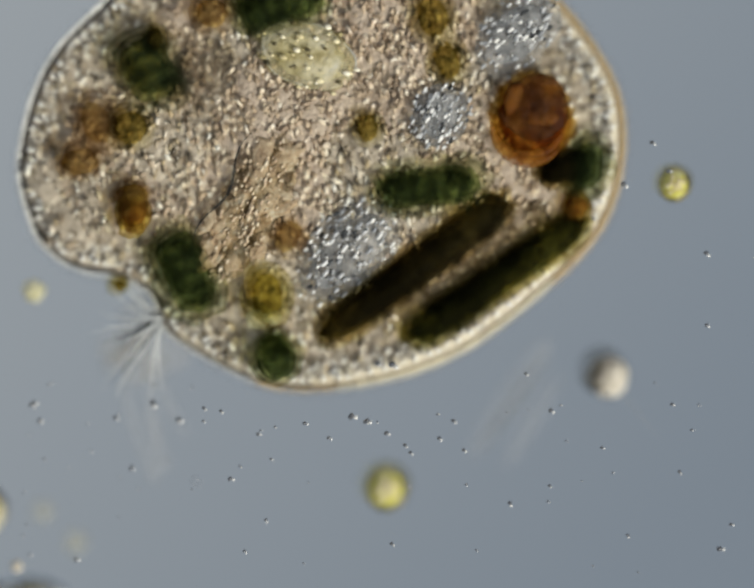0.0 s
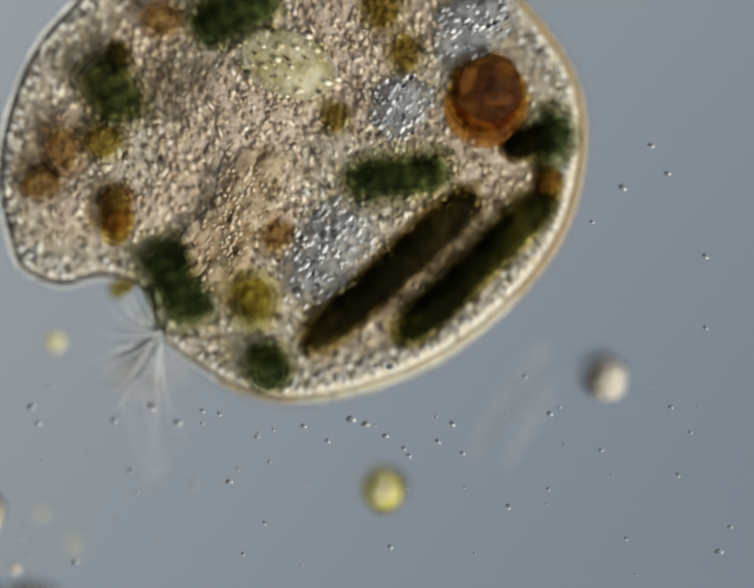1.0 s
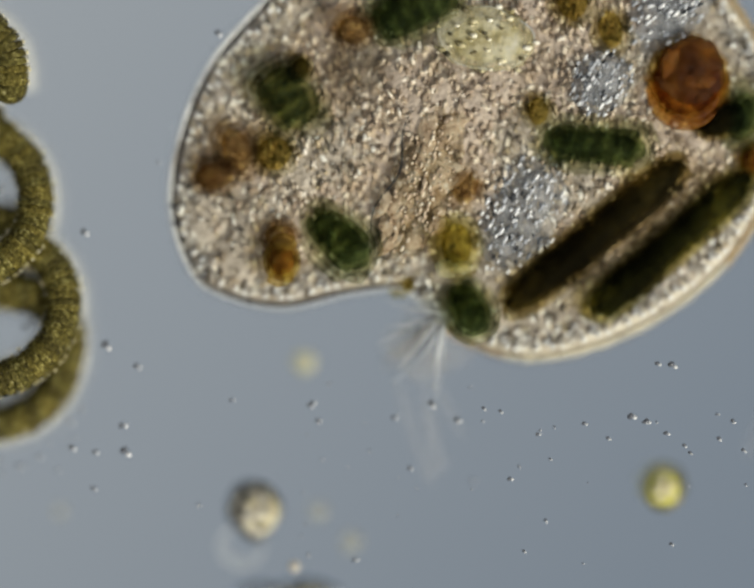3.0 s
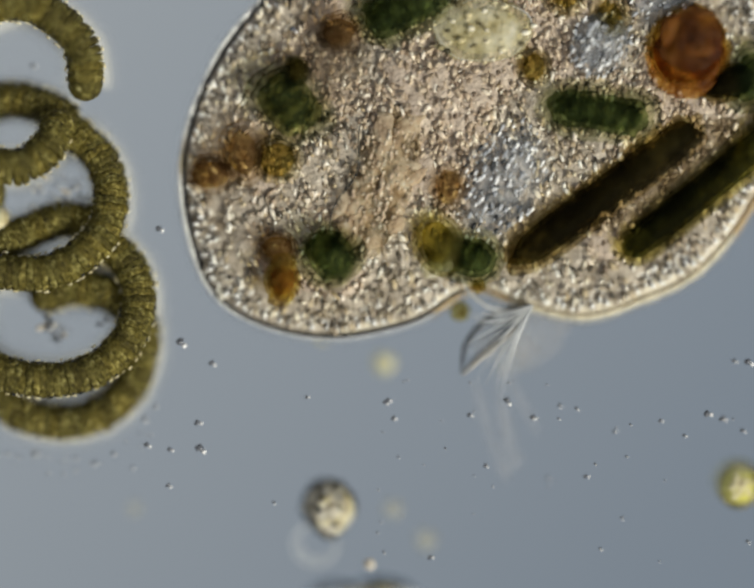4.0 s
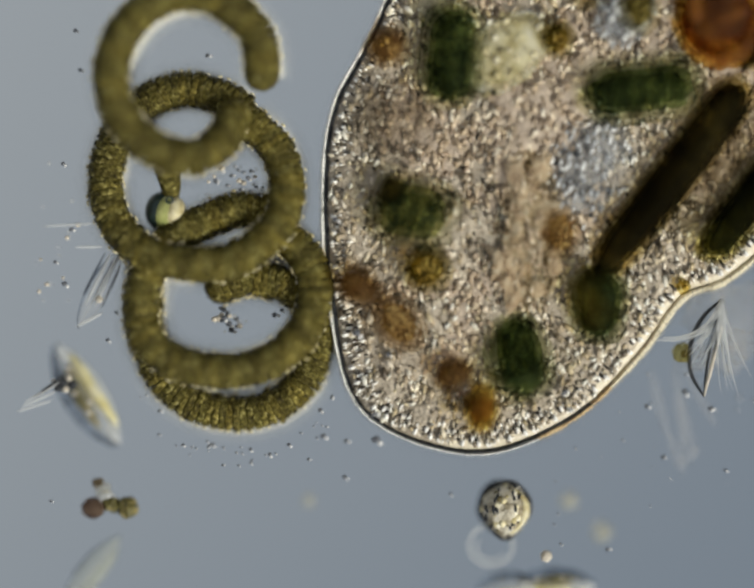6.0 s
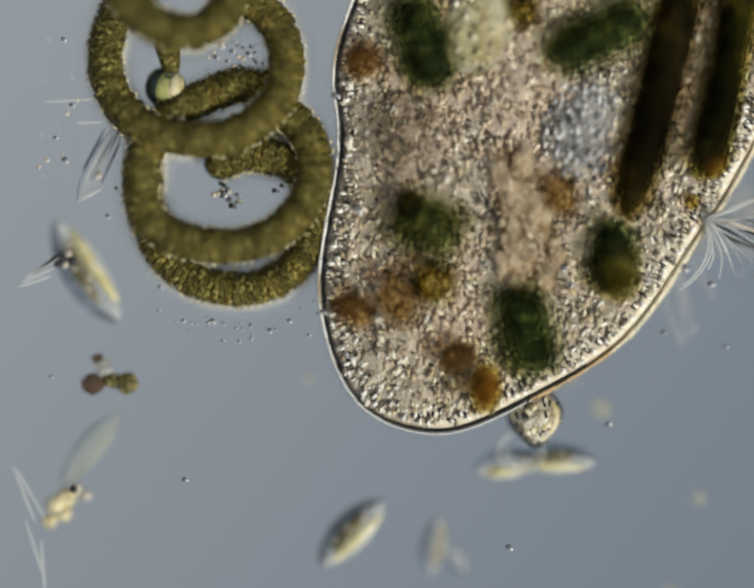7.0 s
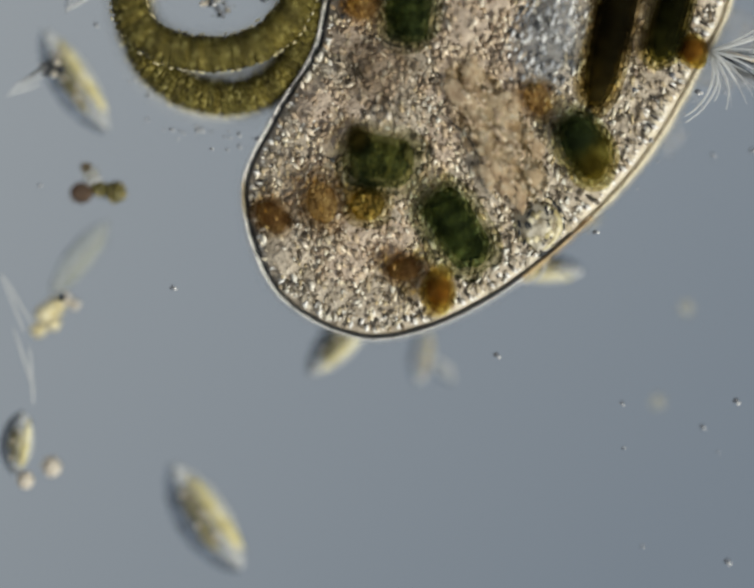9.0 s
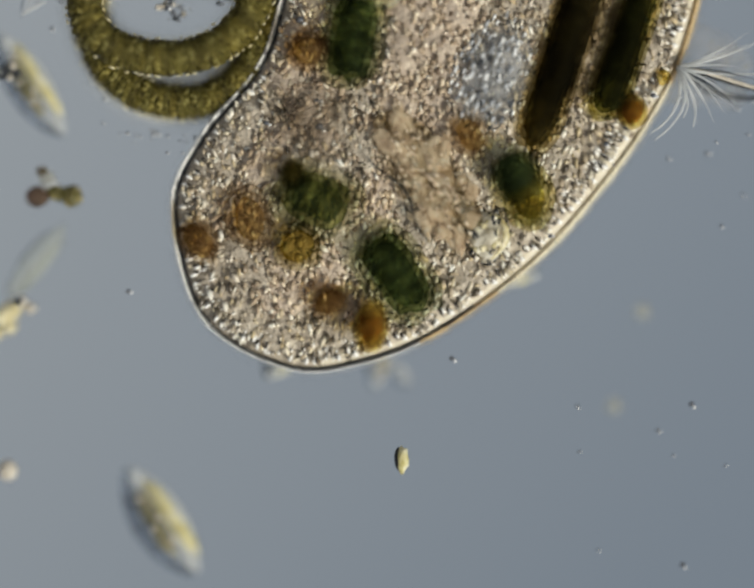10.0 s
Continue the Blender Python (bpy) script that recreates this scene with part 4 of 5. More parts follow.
food("food_vacuole", "round beige food vacuole", TAN, 0.150, 0.150, 0.0, {0: (420, 150, 0), 1: (370, 170, 0), 2.5: (760, 180, 0), 3: (740, 150, 0), 4.5: (640, 130, 0), 5: (740, 130, 0), 5.5: (815, 160, 0), 7: (840, 280, 10), 7.5: (830, 70, 10), 8: (800, 10, 10), 9: (800, 145, 10), 10: (655, 255, 10)}, ends=2, seed=25, flat=0.5)
food("food_vacuole", "small olive-brown food vacuole", OLIVE, 0.060, 0.070, 0.0, {0: (765, 265, 0), 1: (700, 245, 0), 2.5: (1120, 220, 0), 3: (1120, 230, 0), 4.5: (1055, 85, 0), 5: (1145, 55, 0), 5.5: (1215, 50, 0), 7: (1090, 25, 0), 7.5: (1070, -200, 0), 8: (1050, -270, 0), 9: (1020, -160, 0), 10: (920, -80, 0)}, ends=2, seed=26)
food("food_vacuole", "small amber food vacuole", OLIVE, 0.045, 0.055, 0.012, {0: (322, 80, 0), 1: (245, 112, 0), 2.5: (652, 150, 0), 3: (625, 142, 0), 4.5: (578, 172, 0), 5: (690, 212, 0), 5.5: (800, 282, 0), 7: (850, 425, 0), 7.5: (820, 218, 0), 8: (775, 202, 0), 9: (745, 292, 0), 10: (608, 362, 0)}, ends=2, seed=27)
food("clear_vacuole", "small greyish white granular vacuole", CLEAR, 0.130, 0.110, 0.012, {0: (915, 240, 60), 1: (835, 222, 60), 2.5: (1250, 190, 60), 3: (1250, 172, 60), 4.5: (1190, 65, 60), 5: (1272, 45, 60), 5.5: (1340, 25, 60), 7: (1260, -110, 60), 7.5: (1240, -340, 60), 8: (1210, -420, 60), 9: (1190, -340, 60), 10: (1080, -270, 60)}, ends=2, seed=28, grain=BLUE_GRAIN, flat=0.22)
food("clear_vacuole", "greyish white granular vacuole near the rim", CLEAR, 0.200, 0.130, 0.012, {0: (1075, 70, 40), 1: (985, 50, 40), 2.5: (1385, 30, 40), 3: (1390, 20, 40), 4.5: (1330, -60, 40), 5: (1410, -80, 40), 5.5: (1480, -100, 40), 7: (1350, -260, 40), 7.5: (1320, -500, 40), 8: (1290, -590, 40), 9: (1270, -500, 40), 10: (1160, -430, 40)}, ends=2, seed=29, grain=BLUE_GRAIN, flat=0.22)

# ---- the mouth's fringe ----
MOUTH = [(0.0, 335, 660, 222, 1.2), (1.0, 335, 690, 228, 1.2), (2.5, 885, 660, 222, 1.2), (3.0, 930, 650, 222, 1.2), (4.3, 1145, 634, 228, 0.25), (4.6, 1154, 634, 228, 0.12), (4.8, 1226, 635, 227, 0.1),
         (5.0, 1338, 632, 223, 0.08), (5.2, 1468, 632, 218, 0.08), (5.5, 1500, 638, 215, 0.08), (6.2, 1500, 600, 285, 0.6), (6.8, 1468, 552, 338, 1.0), (7.0, 1465, 455, 345, 1.0),
         (7.5, 1500, 140, 345, 1.0), (8.0, 1488, 80, 345, 1.0), (9.0, 1478, 105, 345, 1.0), (10.0, 1410, 140, 345, 1.0)]
PITCH = {t: 34 if t <= 3 else 0 for t, *_ in MOUTH}
ROLL = {t: 74 if t <= 3 else 0 if t <= 5.5 else 30 if t < 6.5 else 55 for t, *_ in MOUTH}
BLADES = []


def mouth_fringe():
    rnd = random.Random(31)
    for k in range(15):
        bm = bmesh.new()
        length, bend = rnd.uniform(0.12, 0.20), rnd.uniform(-0.05, 0.05)
        pts = [(length * f, bend * f * f, 0.012 * math.sin(f * 5 + k)) for f in (0, 0.2, 0.4, 0.6, 0.8, 1.0)]
        tube(bm, pts, lambda f: (0.0046 if k % 4 == 1 else 0.0036 if k == 10 else 0.0028) * (1.08 - f), 7)
        stiff = k in (5, 10)
        ob = part("membranelle", bm, DUSK if stiff else BLADE, ciliate, "stiff smoky hair of the mouth fringe" if stiff else "thin glassy hair of the mouth fringe")
        BLADES.append((ob, -34 + 4.9 * k + rnd.uniform(-2, 2), rnd.uniform(1, 2) if stiff else rnd.uniform(3, 7)))
    for k, line in enumerate((((0, 0), (0.05, 0.012), (0.09, 0.0), (0.125, -0.03), (0.146, -0.062)), ((0, 0), (0.05, 0.004), (0.09, -0.010), (0.12, -0.036), (0.134, -0.058)), ((0, 0), (0.04, 0.020), (0.08, 0.034), (0.125, 0.027)), ((0, 0), (0.04, 0.012), (0.075, 0.022), (0.105, 0.012)))):
        bm = bmesh.new()
        tube(bm, curve_through([(x, y, -0.004) for x, y in line], 5), lambda f: 0.0034 * (1.1 - 0.7 * f), 7)
        BLADES.append((part("cirrus", bm, BLADE, ciliate, "curled glassy hair of the mouth fringe"), -70 - 2 * k, 2))


mouth_fringe()
FILMS = []
for k, (size, along, side) in enumerate(((0.075, 0.03, 0.05), (0.06, 0.02, -0.03), (0.05, 0.10, 0.04), (0.045, 0.11, -0.02))):
    bm = bmesh.new()
    ball(bm, (along, side, -0.03), (size, size * 0.75, size * 0.4), 0.35, 3, 0, k + 60)
    FILMS.append(part("mouth_film", bm, FILM, ciliate, "hazy clear film at the mouth"))
    bm = bmesh.new()
    rnd = random.Random(40 + k)
    for n in range(26):
        a, r = rnd.uniform(0, 6.283), math.sqrt(rnd.random()) * size * 0.9
        ball(bm, (along + r * math.cos(a), side + r * 0.75 * math.sin(a), rnd.uniform(-0.02, 0.0)), (rnd.uniform(0.002, 0.005), 0.0022, 0.002), 0.3, 1, rnd.gauss(0.6, 0.4), n)
    part("grain_layer", bm, FAINT, FILMS[-1])["kind"] = "stuff"
MOVERS = []


# ---- small life and debris on the slide ----
def diatom(t, u, v, length, width, turn, label, plastids=2, colour=None, z=None, bend=0.0, shell=None, edge=None):
    """A pointed glass boat with coloured bodies inside; turn in degrees from the right, anticlockwise."""
    root = thing("diatom", label, "diatom", spot(t, u, v, (FLOOR + width * 0.34) if z is None else z))
    bm = bmesh.new()
    n = 14
    prof = []
    for k in range(n + 1):
        f = k / n * 2 - 1
        prof.append((max(0.0015, width / 2 * (1 - abs(f) ** 2.2) ** 0.8), f * length / 2))
    lathe(bm, prof, 14, "X")
    for p in bm.verts:
        p.co.z *= 0.66
        p.co.y += bend * (p.co.x / length) ** 2
    part("shell", bm, shell or GLASSY, root)
    bm = bmesh.new()
    tube(bm, [(x * length / 20, bend * (x / 20) ** 2, width * 0.33 * (1 - abs(x / 10) ** 2.2)) for x in range(-9, 10)], 0.0022, 6)
    part("seam", bm, GLASSY, root)
    # Relief painted on: dark rim on the side away from the light, pale rim opposite.
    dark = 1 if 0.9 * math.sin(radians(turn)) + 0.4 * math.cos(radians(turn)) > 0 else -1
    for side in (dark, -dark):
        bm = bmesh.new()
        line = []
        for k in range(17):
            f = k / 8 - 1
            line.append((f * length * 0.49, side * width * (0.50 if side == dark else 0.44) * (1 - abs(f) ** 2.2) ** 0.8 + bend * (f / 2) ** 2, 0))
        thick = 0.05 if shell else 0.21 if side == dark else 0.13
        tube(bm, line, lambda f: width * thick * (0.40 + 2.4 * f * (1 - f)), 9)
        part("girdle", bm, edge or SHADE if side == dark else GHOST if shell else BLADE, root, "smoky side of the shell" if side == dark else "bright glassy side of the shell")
    for end in () if shell else (-1, 1):
        bm = bmesh.new()
        ball(bm, (end * length * 0.40, -dark * width * 0.06, 0.002), (length * 0.095, width * 0.17, width * 0.15), 0.2, 2, 0, end + 3)
        part("tip", bm, BLADE, root, "clear pale tip of the shell")
    for k in range(plastids):
        bm = bmesh.new()
        if k == 0:
            ball(bm, (0.0, -dark * width * 0.25, width * 0.07), (length * 0.37, width * 0.19, width * 0.18), 0.3, 3, -dark * 0.03, int(u))
        else:
            ball(bm, (-length * 0.02, dark * width * 0.12, width * 0.10), (length * 0.27, width * 0.21, width * 0.20), 0.5, 3, dark * 0.1, k + int(u))
            for n in range(4):
                drop = bmesh.new()
                f = -0.9 + 0.55 * n + 0.2 * math.sin(n * 4.0 + v)
                ball(drop, (f * length * 0.24, dark * width * (0.12 + 0.12 * math.sin(n * 2.6 + u)), width * 0.27), (length * 0.030, width * 0.06, width * 0.05), 0.4, 2, n, n)
                part("oil_drop", drop, PALE, root, "pale oil drop in the diatom")
        part("plastid", bm, colour or (PLASTID if k == 0 else SEDGE), root, "mustard-yellow plastid" if k == 0 else "olive plastid")
    root.rotation_euler = (0, 0, radians(turn))
    return root


def round_cell(name, label, t, u, v, radius, material, z=None, rough=0.1, seed=1, halo=False):
    root = thing(name, label, "cell", spot(t, u, v, FLOOR + radius if z is None else z))
    bm = bmesh.new()
    ball(bm, (0, 0, 0), (radius, radius * 1.04, radius), rough, 3, 0, seed)
    part("body", bm, material, root)
    bm = bmesh.new()
    ball(bm, (radius * 0.15, -radius * 0.1, radius * 0.60), (radius * 0.42, radius * 0.38, radius * 0.42), 0.25, 2, 0, seed + 5)
    part("granule", bm, material, root)
    if halo:
        # Offset shells paint the halo: dark round pale cells, a glow round yellow ones.
        for k, grow in enumerate((1.08, 1.2) if material is YELLOW else (1.1, 1.26)):
            bm = bmesh.new()
            ball(bm, (-radius * 0.16 * (k + 1), radius * 0.16 * (k + 1), 0), (radius * grow, radius * grow, radius * grow * 0.8), 0.05, 3)
            part("slime_layer", bm, GLOW if material is YELLOW else HALO, root, "faint slime coat")
        if material is YELLOW:
            # The olive shell paints the darker halo above the yellow cell.
            bm = bmesh.new()
            ball(bm, (radius * 0.12, radius * 0.22, -radius * 0.3), (radius * 1.25, radius * 1.25, radius * 0.55), 0.05, 3)
            part("shell", bm, OLIVE[0], root, "olive edge of the cell")
            for k in range(9):
                bm = bmesh.new()
                a, r = k * 2.4, radius * (0.15 + 0.055 * k)
                ball(bm, (r * math.cos(a), r * math.sin(a), radius * 0.98 - r * 0.35), (radius * 0.26, radius * 0.20, radius * 0.14), 0.3, 2, a, k + seed)
                part("chloroplast", bm, GILT, root, "pale golden grain in the cell")
            bm = bmesh.new()
            tube(bm, [(radius * 1.0 * math.cos(a), radius * 1.04 * math.sin(a), radius * 0.30) for a in (2 * math.pi * k / 24 for k in range(25))], lambda f: radius * 0.15, 6)
            part("wall", bm, SEDGE, root, "olive wall of the cell")
    return root


def needle(t, u, v, length, turn, radius=0.004, z=None, label="thin glassy needle-shaped diatom lying on the slide", matter=None):
    root = thing("needle_diatom", label, "diatom", spot(t, u, v, FLOOR + radius if z is None else z))
    bm = bmesh.new()
    tube(bm, [(length * (f - 0.5), 0, 0) for f in (0, 0.1, 0.3, 0.5, 0.7, 0.9, 1.0)], lambda f: radius * (0.25 + 3 * f * (1 - f)), 8)
    part("shell", bm, matter or BLADE, root)
    root.rotation_euler = (0, 0, radians(turn))
    return root


# the swimmers and cells beside the ciliate
round_cell("yellow_alga", "bright yellow round alga lying on the slide", 0, 803, 1020, 0.039, YELLOW, -0.03, 0.08, 3, True)
flagellate = round_cell("flagellate", "pale round flagellate with a thin trailing tail", 0, 1270, 785, 0.042, PALE, -0.02, 0.12, 4, True)
bm = bmesh.new()
tube(bm, curve_through([(0.03, -0.035, 0), (0.055, -0.065, 0.02), (0.075, -0.095, 0.04), (0.105, -0.125, 0.05)], 4), lambda f: 0.0028 * (1.1 - f), 7)
part("flagellum", bm, GLASSY, flagellate, "thin glassy flagellum")

swimmer = round_cell("yellow_alga", "small yellow round alga drifting in the water", 0, 1405, 382, 0.030, YELLOW, 0.02, 0.08, 5, True)
MOVERS.append((swimmer, [(t, Matrix.Translation(spot(t, u, v, 0.02))) for t, u, v in ((0.0, 1405, 383), (0.1, 1408, 392), (0.2, 1426, 340), (0.3, 1401, 257), (0.4, 1357, 158), (0.5, 1372, 88), (0.6, 1398, 35), (0.7, 1380, 5), (1.0, 1390, -150), (2.0, 1700, -300), (10.0, 1700, -1400))]))
rover = round_cell("green_alga", "small speckled green round alga drifting in the water", 1.8, 1281, 138, 0.032, LIVE, 0.03, 0.06, 6)
MOVERS.append((rover, [(t, Matrix.Translation(spot(t, u, v, 0.06))) for t, u, v in ((0.0, 1560, -260), (1.2, 1470, -90), (1.5, 1419, 14), (1.8, 1281, 138), (2.1, 1462, 198), (2.5, 1790, 270), (10.0, 2300, -300))]))
drifter = round_cell("pale_alga", "small pale yellow cell drifting past the mouth", 1.0, 108, 710, 0.024, LEMON, 0.0, 0.2, 7)
MOVERS.append((drifter, [(t, Matrix.Translation(spot(t, u, v, 0.0 - 0.09 * min(1, t / 3)))) for t, u, v in ((0.0, 65, 605), (0.3, 86, 668), (0.6, 92, 690), (1.0, 108, 710), (1.5, 98, 735), (2.1, 380, 775), (2.5, 508, 762), (3.0, 630, 755), (4.5, 840, 760), (10.0, 1050, 100))]))
cyst = round_cell("grainy_cell", "glassy grainy round cell with golden specks", 5.5, 1050, 1055, 0.054, CYST, 0.0, 0.10, 8)
bm = bmesh.new()
rnd = random.Random(4)
for k in range(64):
    a, h = rnd.uniform(0, 6.283), rnd.uniform(0.1, 0.95)
    r = math.sqrt(1 - h * h)
    made = bmesh.ops.create_icosphere(bm, subdivisions=1, radius=rnd.uniform(0.004, 0.0095))
    for p in made["verts"]:
        p.co += Vector((r * math.cos(a), r * math.sin(a) * 1.06, h)) * 0.0495
part("grain_layer", bm, GOLD_GRAIN, cyst)["kind"] = "stuff"
bm = bmesh.new()
for k in range(26):
    a, h = rnd.uniform(0, 6.283), rnd.uniform(0.3, 0.95)
    r = math.sqrt(1 - h * h)
    ball(bm, Vector((r * math.cos(a), r * math.sin(a) * 1.06, h)) * 0.053, (0.0035, rnd.uniform(0.006, 0.012), 0.004), 0.3, 1, rnd.gauss(0, 0.5), k)
part("crevice_layer", bm, SMOKE, cyst, "dark crevices in the cell wall")["kind"] = "stuff"
bm = bmesh.new()
tube(bm, [(0.053 * math.cos(a) * (1 - 0.12 * math.sin(a + 3.14)), 0.058 * math.sin(a), 0.012) for a in (2 * math.pi * k / 32 for k in range(33))], lambda f: 0.0042 + 0.0012 * math.sin(f * 40), 7)
part("wall", bm, SMOKE, cyst, "dark uneven cell wall")
bm = bmesh.new()
tube(bm, [(0.043 * math.cos(a), 0.047 * math.sin(a), 0.030) for a in (-1.3 + 2.4 * k / 16 for k in range(17))], lambda f: 0.003 + 0.022 * f * (1 - f), 8)
part("band", bm, GILT, cyst, "golden band inside the wall")
bm = bmesh.new()
tube(bm, [(-0.03 + 0.046 * math.cos(a), -0.075 + 0.042 * math.sin(a), -0.02) for a in (2 * math.pi * k / 28 for k in range(29))], 0.004, 7)
part("loop", bm, BLADE, cyst, "clear glassy ring")
bm = bmesh.new()
tube(bm, [(-0.030 + 0.030 * math.cos(a), -0.078 + 0.026 * math.sin(a), -0.018) for a in (2.4 + 3.4 * k / 20 for k in range(21))], lambda f: 0.001 + 0.010 * f * (1 - f), 7)
part("loop", bm, BLADE, cyst, "inner fold of the glassy ring")
# Offset smoky shell paints the shade on the cell's left.
bm = bmesh.new()
ball(bm, (-0.010, 0.004, -0.012), (0.053, 0.058, 0.034), 0.06, 3, 0, 3)
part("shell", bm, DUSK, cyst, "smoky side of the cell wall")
for piece in cyst.children:
    if not piece.name.startswith("loop"):
        for v in piece.data.vertices:
            f = min(1.0, max(-1.0, v.co.y / 0.06))
            v.co.x *= 0.98 - 0.30 * max(0.0, -f) ** 1.3 - 0.06 * f * f
            v.co.y *= 1.04
MOVERS.append((cyst, [(t, Matrix.Translation(spot(t, u, v, z))) for t, u, v, z in ((0.0, -50, 1070, -0.045), (2.5, 462, 1068, -0.045), (4.5, 725, 1062, -0.040), (5.5, 1050, 1055, -0.030), (5.7, 1050, 1055, -0.030), (6.8, 1098, 967, -0.028), (7.0, 1115, 868, -0.028), (7.3, 1108, 690, -0.028), (7.5, 1112, 575, -0.028), (8.0, 1130, 475, -0.018), (9.0, 1120, 470, 0.010), (10.0, 1010, 490, 0.012))]))
morsel = round_cell("brown_cell", "small golden-brown cell near the mouth", 4.5, 990, 710, 0.020, OLIVE[1], 0.0, 0.3, 9)
MOVERS.append((morsel, [(t, Matrix.Translation(spot(t, u, v, 0.0))) for t, u, v in ((0.0, 240, 590), (2.5, 765, 600), (3.0, 830, 598), (4.5, 990, 710), (5.0, 1235, 755), (5.5, 1420, 738), (7.0, 1420, 480), (10.0, 1250, 100))]))
crumb = round_cell("brown_cell", "tiny golden-brown cell caught in the mouth film", 4.5, 1036, 597, 0.015, OLIVE[1], 0.03, 0.3, 19)
MOVERS.append((crumb, [(t, Matrix.Translation(spot(t, u, v, 0.03))) for t, u, v in ((0.0, 250, 590), (2.5, 790, 590), (3.0, 850, 590), (4.5, 1036, 597), (4.8, 1125, 601), (5.0, 1245, 614), (5.2, 1365, 590), (5.5, 1415, 585), (7.0, 1440, 420), (10.0, 1380, 160))]))
mite = round_cell("golden_cell", "tiny golden oblong cell swimming free of the ciliate", 10, 838, 955, 0.019, PLASTID, 0.0, 0.3, 10)
for piece in mite.children:
    for v in piece.data.vertices:
        v.co.x, v.co.y = v.co.x * 0.62, v.co.y * 1.35
# Dark shell on the left paints the tiny cell's shaded side.
bm = bmesh.new()
ball(bm, (-0.009, 0.002, -0.002), (0.009, 0.024, 0.010), 0.1, 3, 0, 2)
part("shell", bm, SMOKE, mite, "dark side of the tiny cell")
MOVERS.append((mite, [(t, Matrix.Translation(spot(t, u, v, z))) for t, u, v, z in ((0.0, 300, 300, -0.08), (7.0, 900, 700, -0.08), (9.0, 860, 640, -0.08), (9.4, 851, 772, -0.01), (9.5, 870, 806, 0.01), (9.6, 897, 850, 0.025), (9.7, 894, 875, 0.03), (9.8, 856, 908, 0.035), (10.0, 838, 955, 0.04))]))
sphere = round_cell("green_sphere", "glossy pale green sphere caught inside the coil", 5.5, 348, 448, 0.038, SEA, 0.0, 0.02, 12)
# Shade on the sphere's left is painted as an offset dark shell.
bm = bmesh.new()
ball(bm, (-0.0105, 0.003, -0.006), (0.038, 0.042, 0.038), 0.02, 3, 0, 3)
part("shell", bm, TEAL, sphere, "dark green side of the sphere")
bm = bmesh.new()
tube(bm, curve_through([(0.004, 0.030, -0.004), (0.006, 0.052, 0.010), (0.002, 0.078, 0.022), (-0.006, 0.112, 0.036)], 5), lambda f: 0.017 + 0.012 * f, 12)
part("stalk", bm, FILAMENT, sphere, "short olive stalk that holds the sphere to the coil")
bm = bmesh.new()
tube(bm, [(0.004 + 0.0065 * math.cos(a), 0.026 + 0.0065 * math.sin(a), 0.034) for a in (2 * math.pi * k / 14 for k in range(15))], 0.0018, 6)
part("pore", bm, TEAL, sphere, "tiny dark ring on the sphere")
# The lit right side is likewise painted, as a pale cap.
bm = bmesh.new()
ball(bm, (0.0125, -0.001, 0.004), (0.0265, 0.036, 0.0365), 0.04, 3, -0.1, 6)
part("bright_side", bm, GILT, sphere, "pale yellow side of the sphere")
round_cell("pale_green_cell", "small pale green cell lying on the slide", 5.5, 1185, 1050, 0.020, FAINT, None, 0.2, 13)
round_cell("pale_cell", "tiny pink-white cell lying on the slide", 5.5, 640, 1050, 0.014, FAINT, None, 0.2, 14)
round_cell("pale_cell", "tiny white cell fragment lying on the slide", 5.5, 1255, 1115, 0.022, FAINT, None, 0.4, 15)
round_cell("pale_cell", "tiny clear cell lying on the slide", 8.0, 1440, 632, 0.016, FAINT, None, 0.2, 16)
round_cell("pale_cell", "tiny clear cell lying on the slide", 7.5, 1388, 925, 0.016, FAINT, None, 0.3, 17)


def crescent():
    """The stiff sail-shaped membrane of the mouth, rooted at its own origin and pointing along x."""
    outer = curve_through([(0, 0, 0), (0.045, -0.034, 0), (0.100, -0.048, 0), (0.160, -0.038, 0), (0.205, 0, 0)], 6)
    inner = curve_through([(0, 0, 0), (0.05, 0.010, 0), (0.11, 0.006, 0), (0.16, 0.003, 0), (0.205, 0, 0)], 6)
    # Dark and pale tubes paint how light bends at the clear membrane's edges.
    bm = bmesh.new()
    tube(bm, outer, lambda f: 0.002 + 0.013 * f * (1 - f), 8)
    root = part("mouth_membrane", bm, SMOKE, ciliate, "clear crescent-shaped membrane of the mouth")
    for drop, matter, wide in ((0.0, PALE, 0.012), (-0.011, SMOKE, 0.006)):
        bm = bmesh.new()
        tube(bm, [p + Vector((0, drop * 4 * (p.x / 0.205) * (1 - p.x / 0.205), 0)) for p in inner], lambda f: 0.0015 + wide * f * (1 - f), 8)
        part("edge", bm, matter, root)
    bm = bmesh.new()
    top = [bm.verts.new(p + Vector((0, 0, 0.003))) for p in outer]
    low = [bm.verts.new(p + Vector((0, 0, 0.003))) for p in inner]
    for k in range(len(top) - 1):
        if k == 0:
            bm.faces.new((top[0], low[1], top[1]))
        else:
            bm.faces.new((top[k], low[k], low[k + 1], top[k + 1]))
    bmesh.ops.solidify(bm, geom=bm.faces[:], thickness=0.006)
    part("film", bm, VALVE, root)
    FILMS.append(root)


crescent()
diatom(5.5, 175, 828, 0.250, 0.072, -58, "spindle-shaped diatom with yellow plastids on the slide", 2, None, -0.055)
for k, (u, v, length, turn) in enumerate(((85, 822, 0.085, 30), (98, 812, 0.075, 36), (78, 836, 0.080, 24), (108, 804, 0.060, 42), (70, 850, 0.075, 18))):
    needle(5.5, u, v, length, turn, 0.0035, -0.005, "thin dark bristle beside a spindle diatom" if k % 2 else "thin glassy bristle beside a spindle diatom", SMOKE if k % 2 else BLADE)
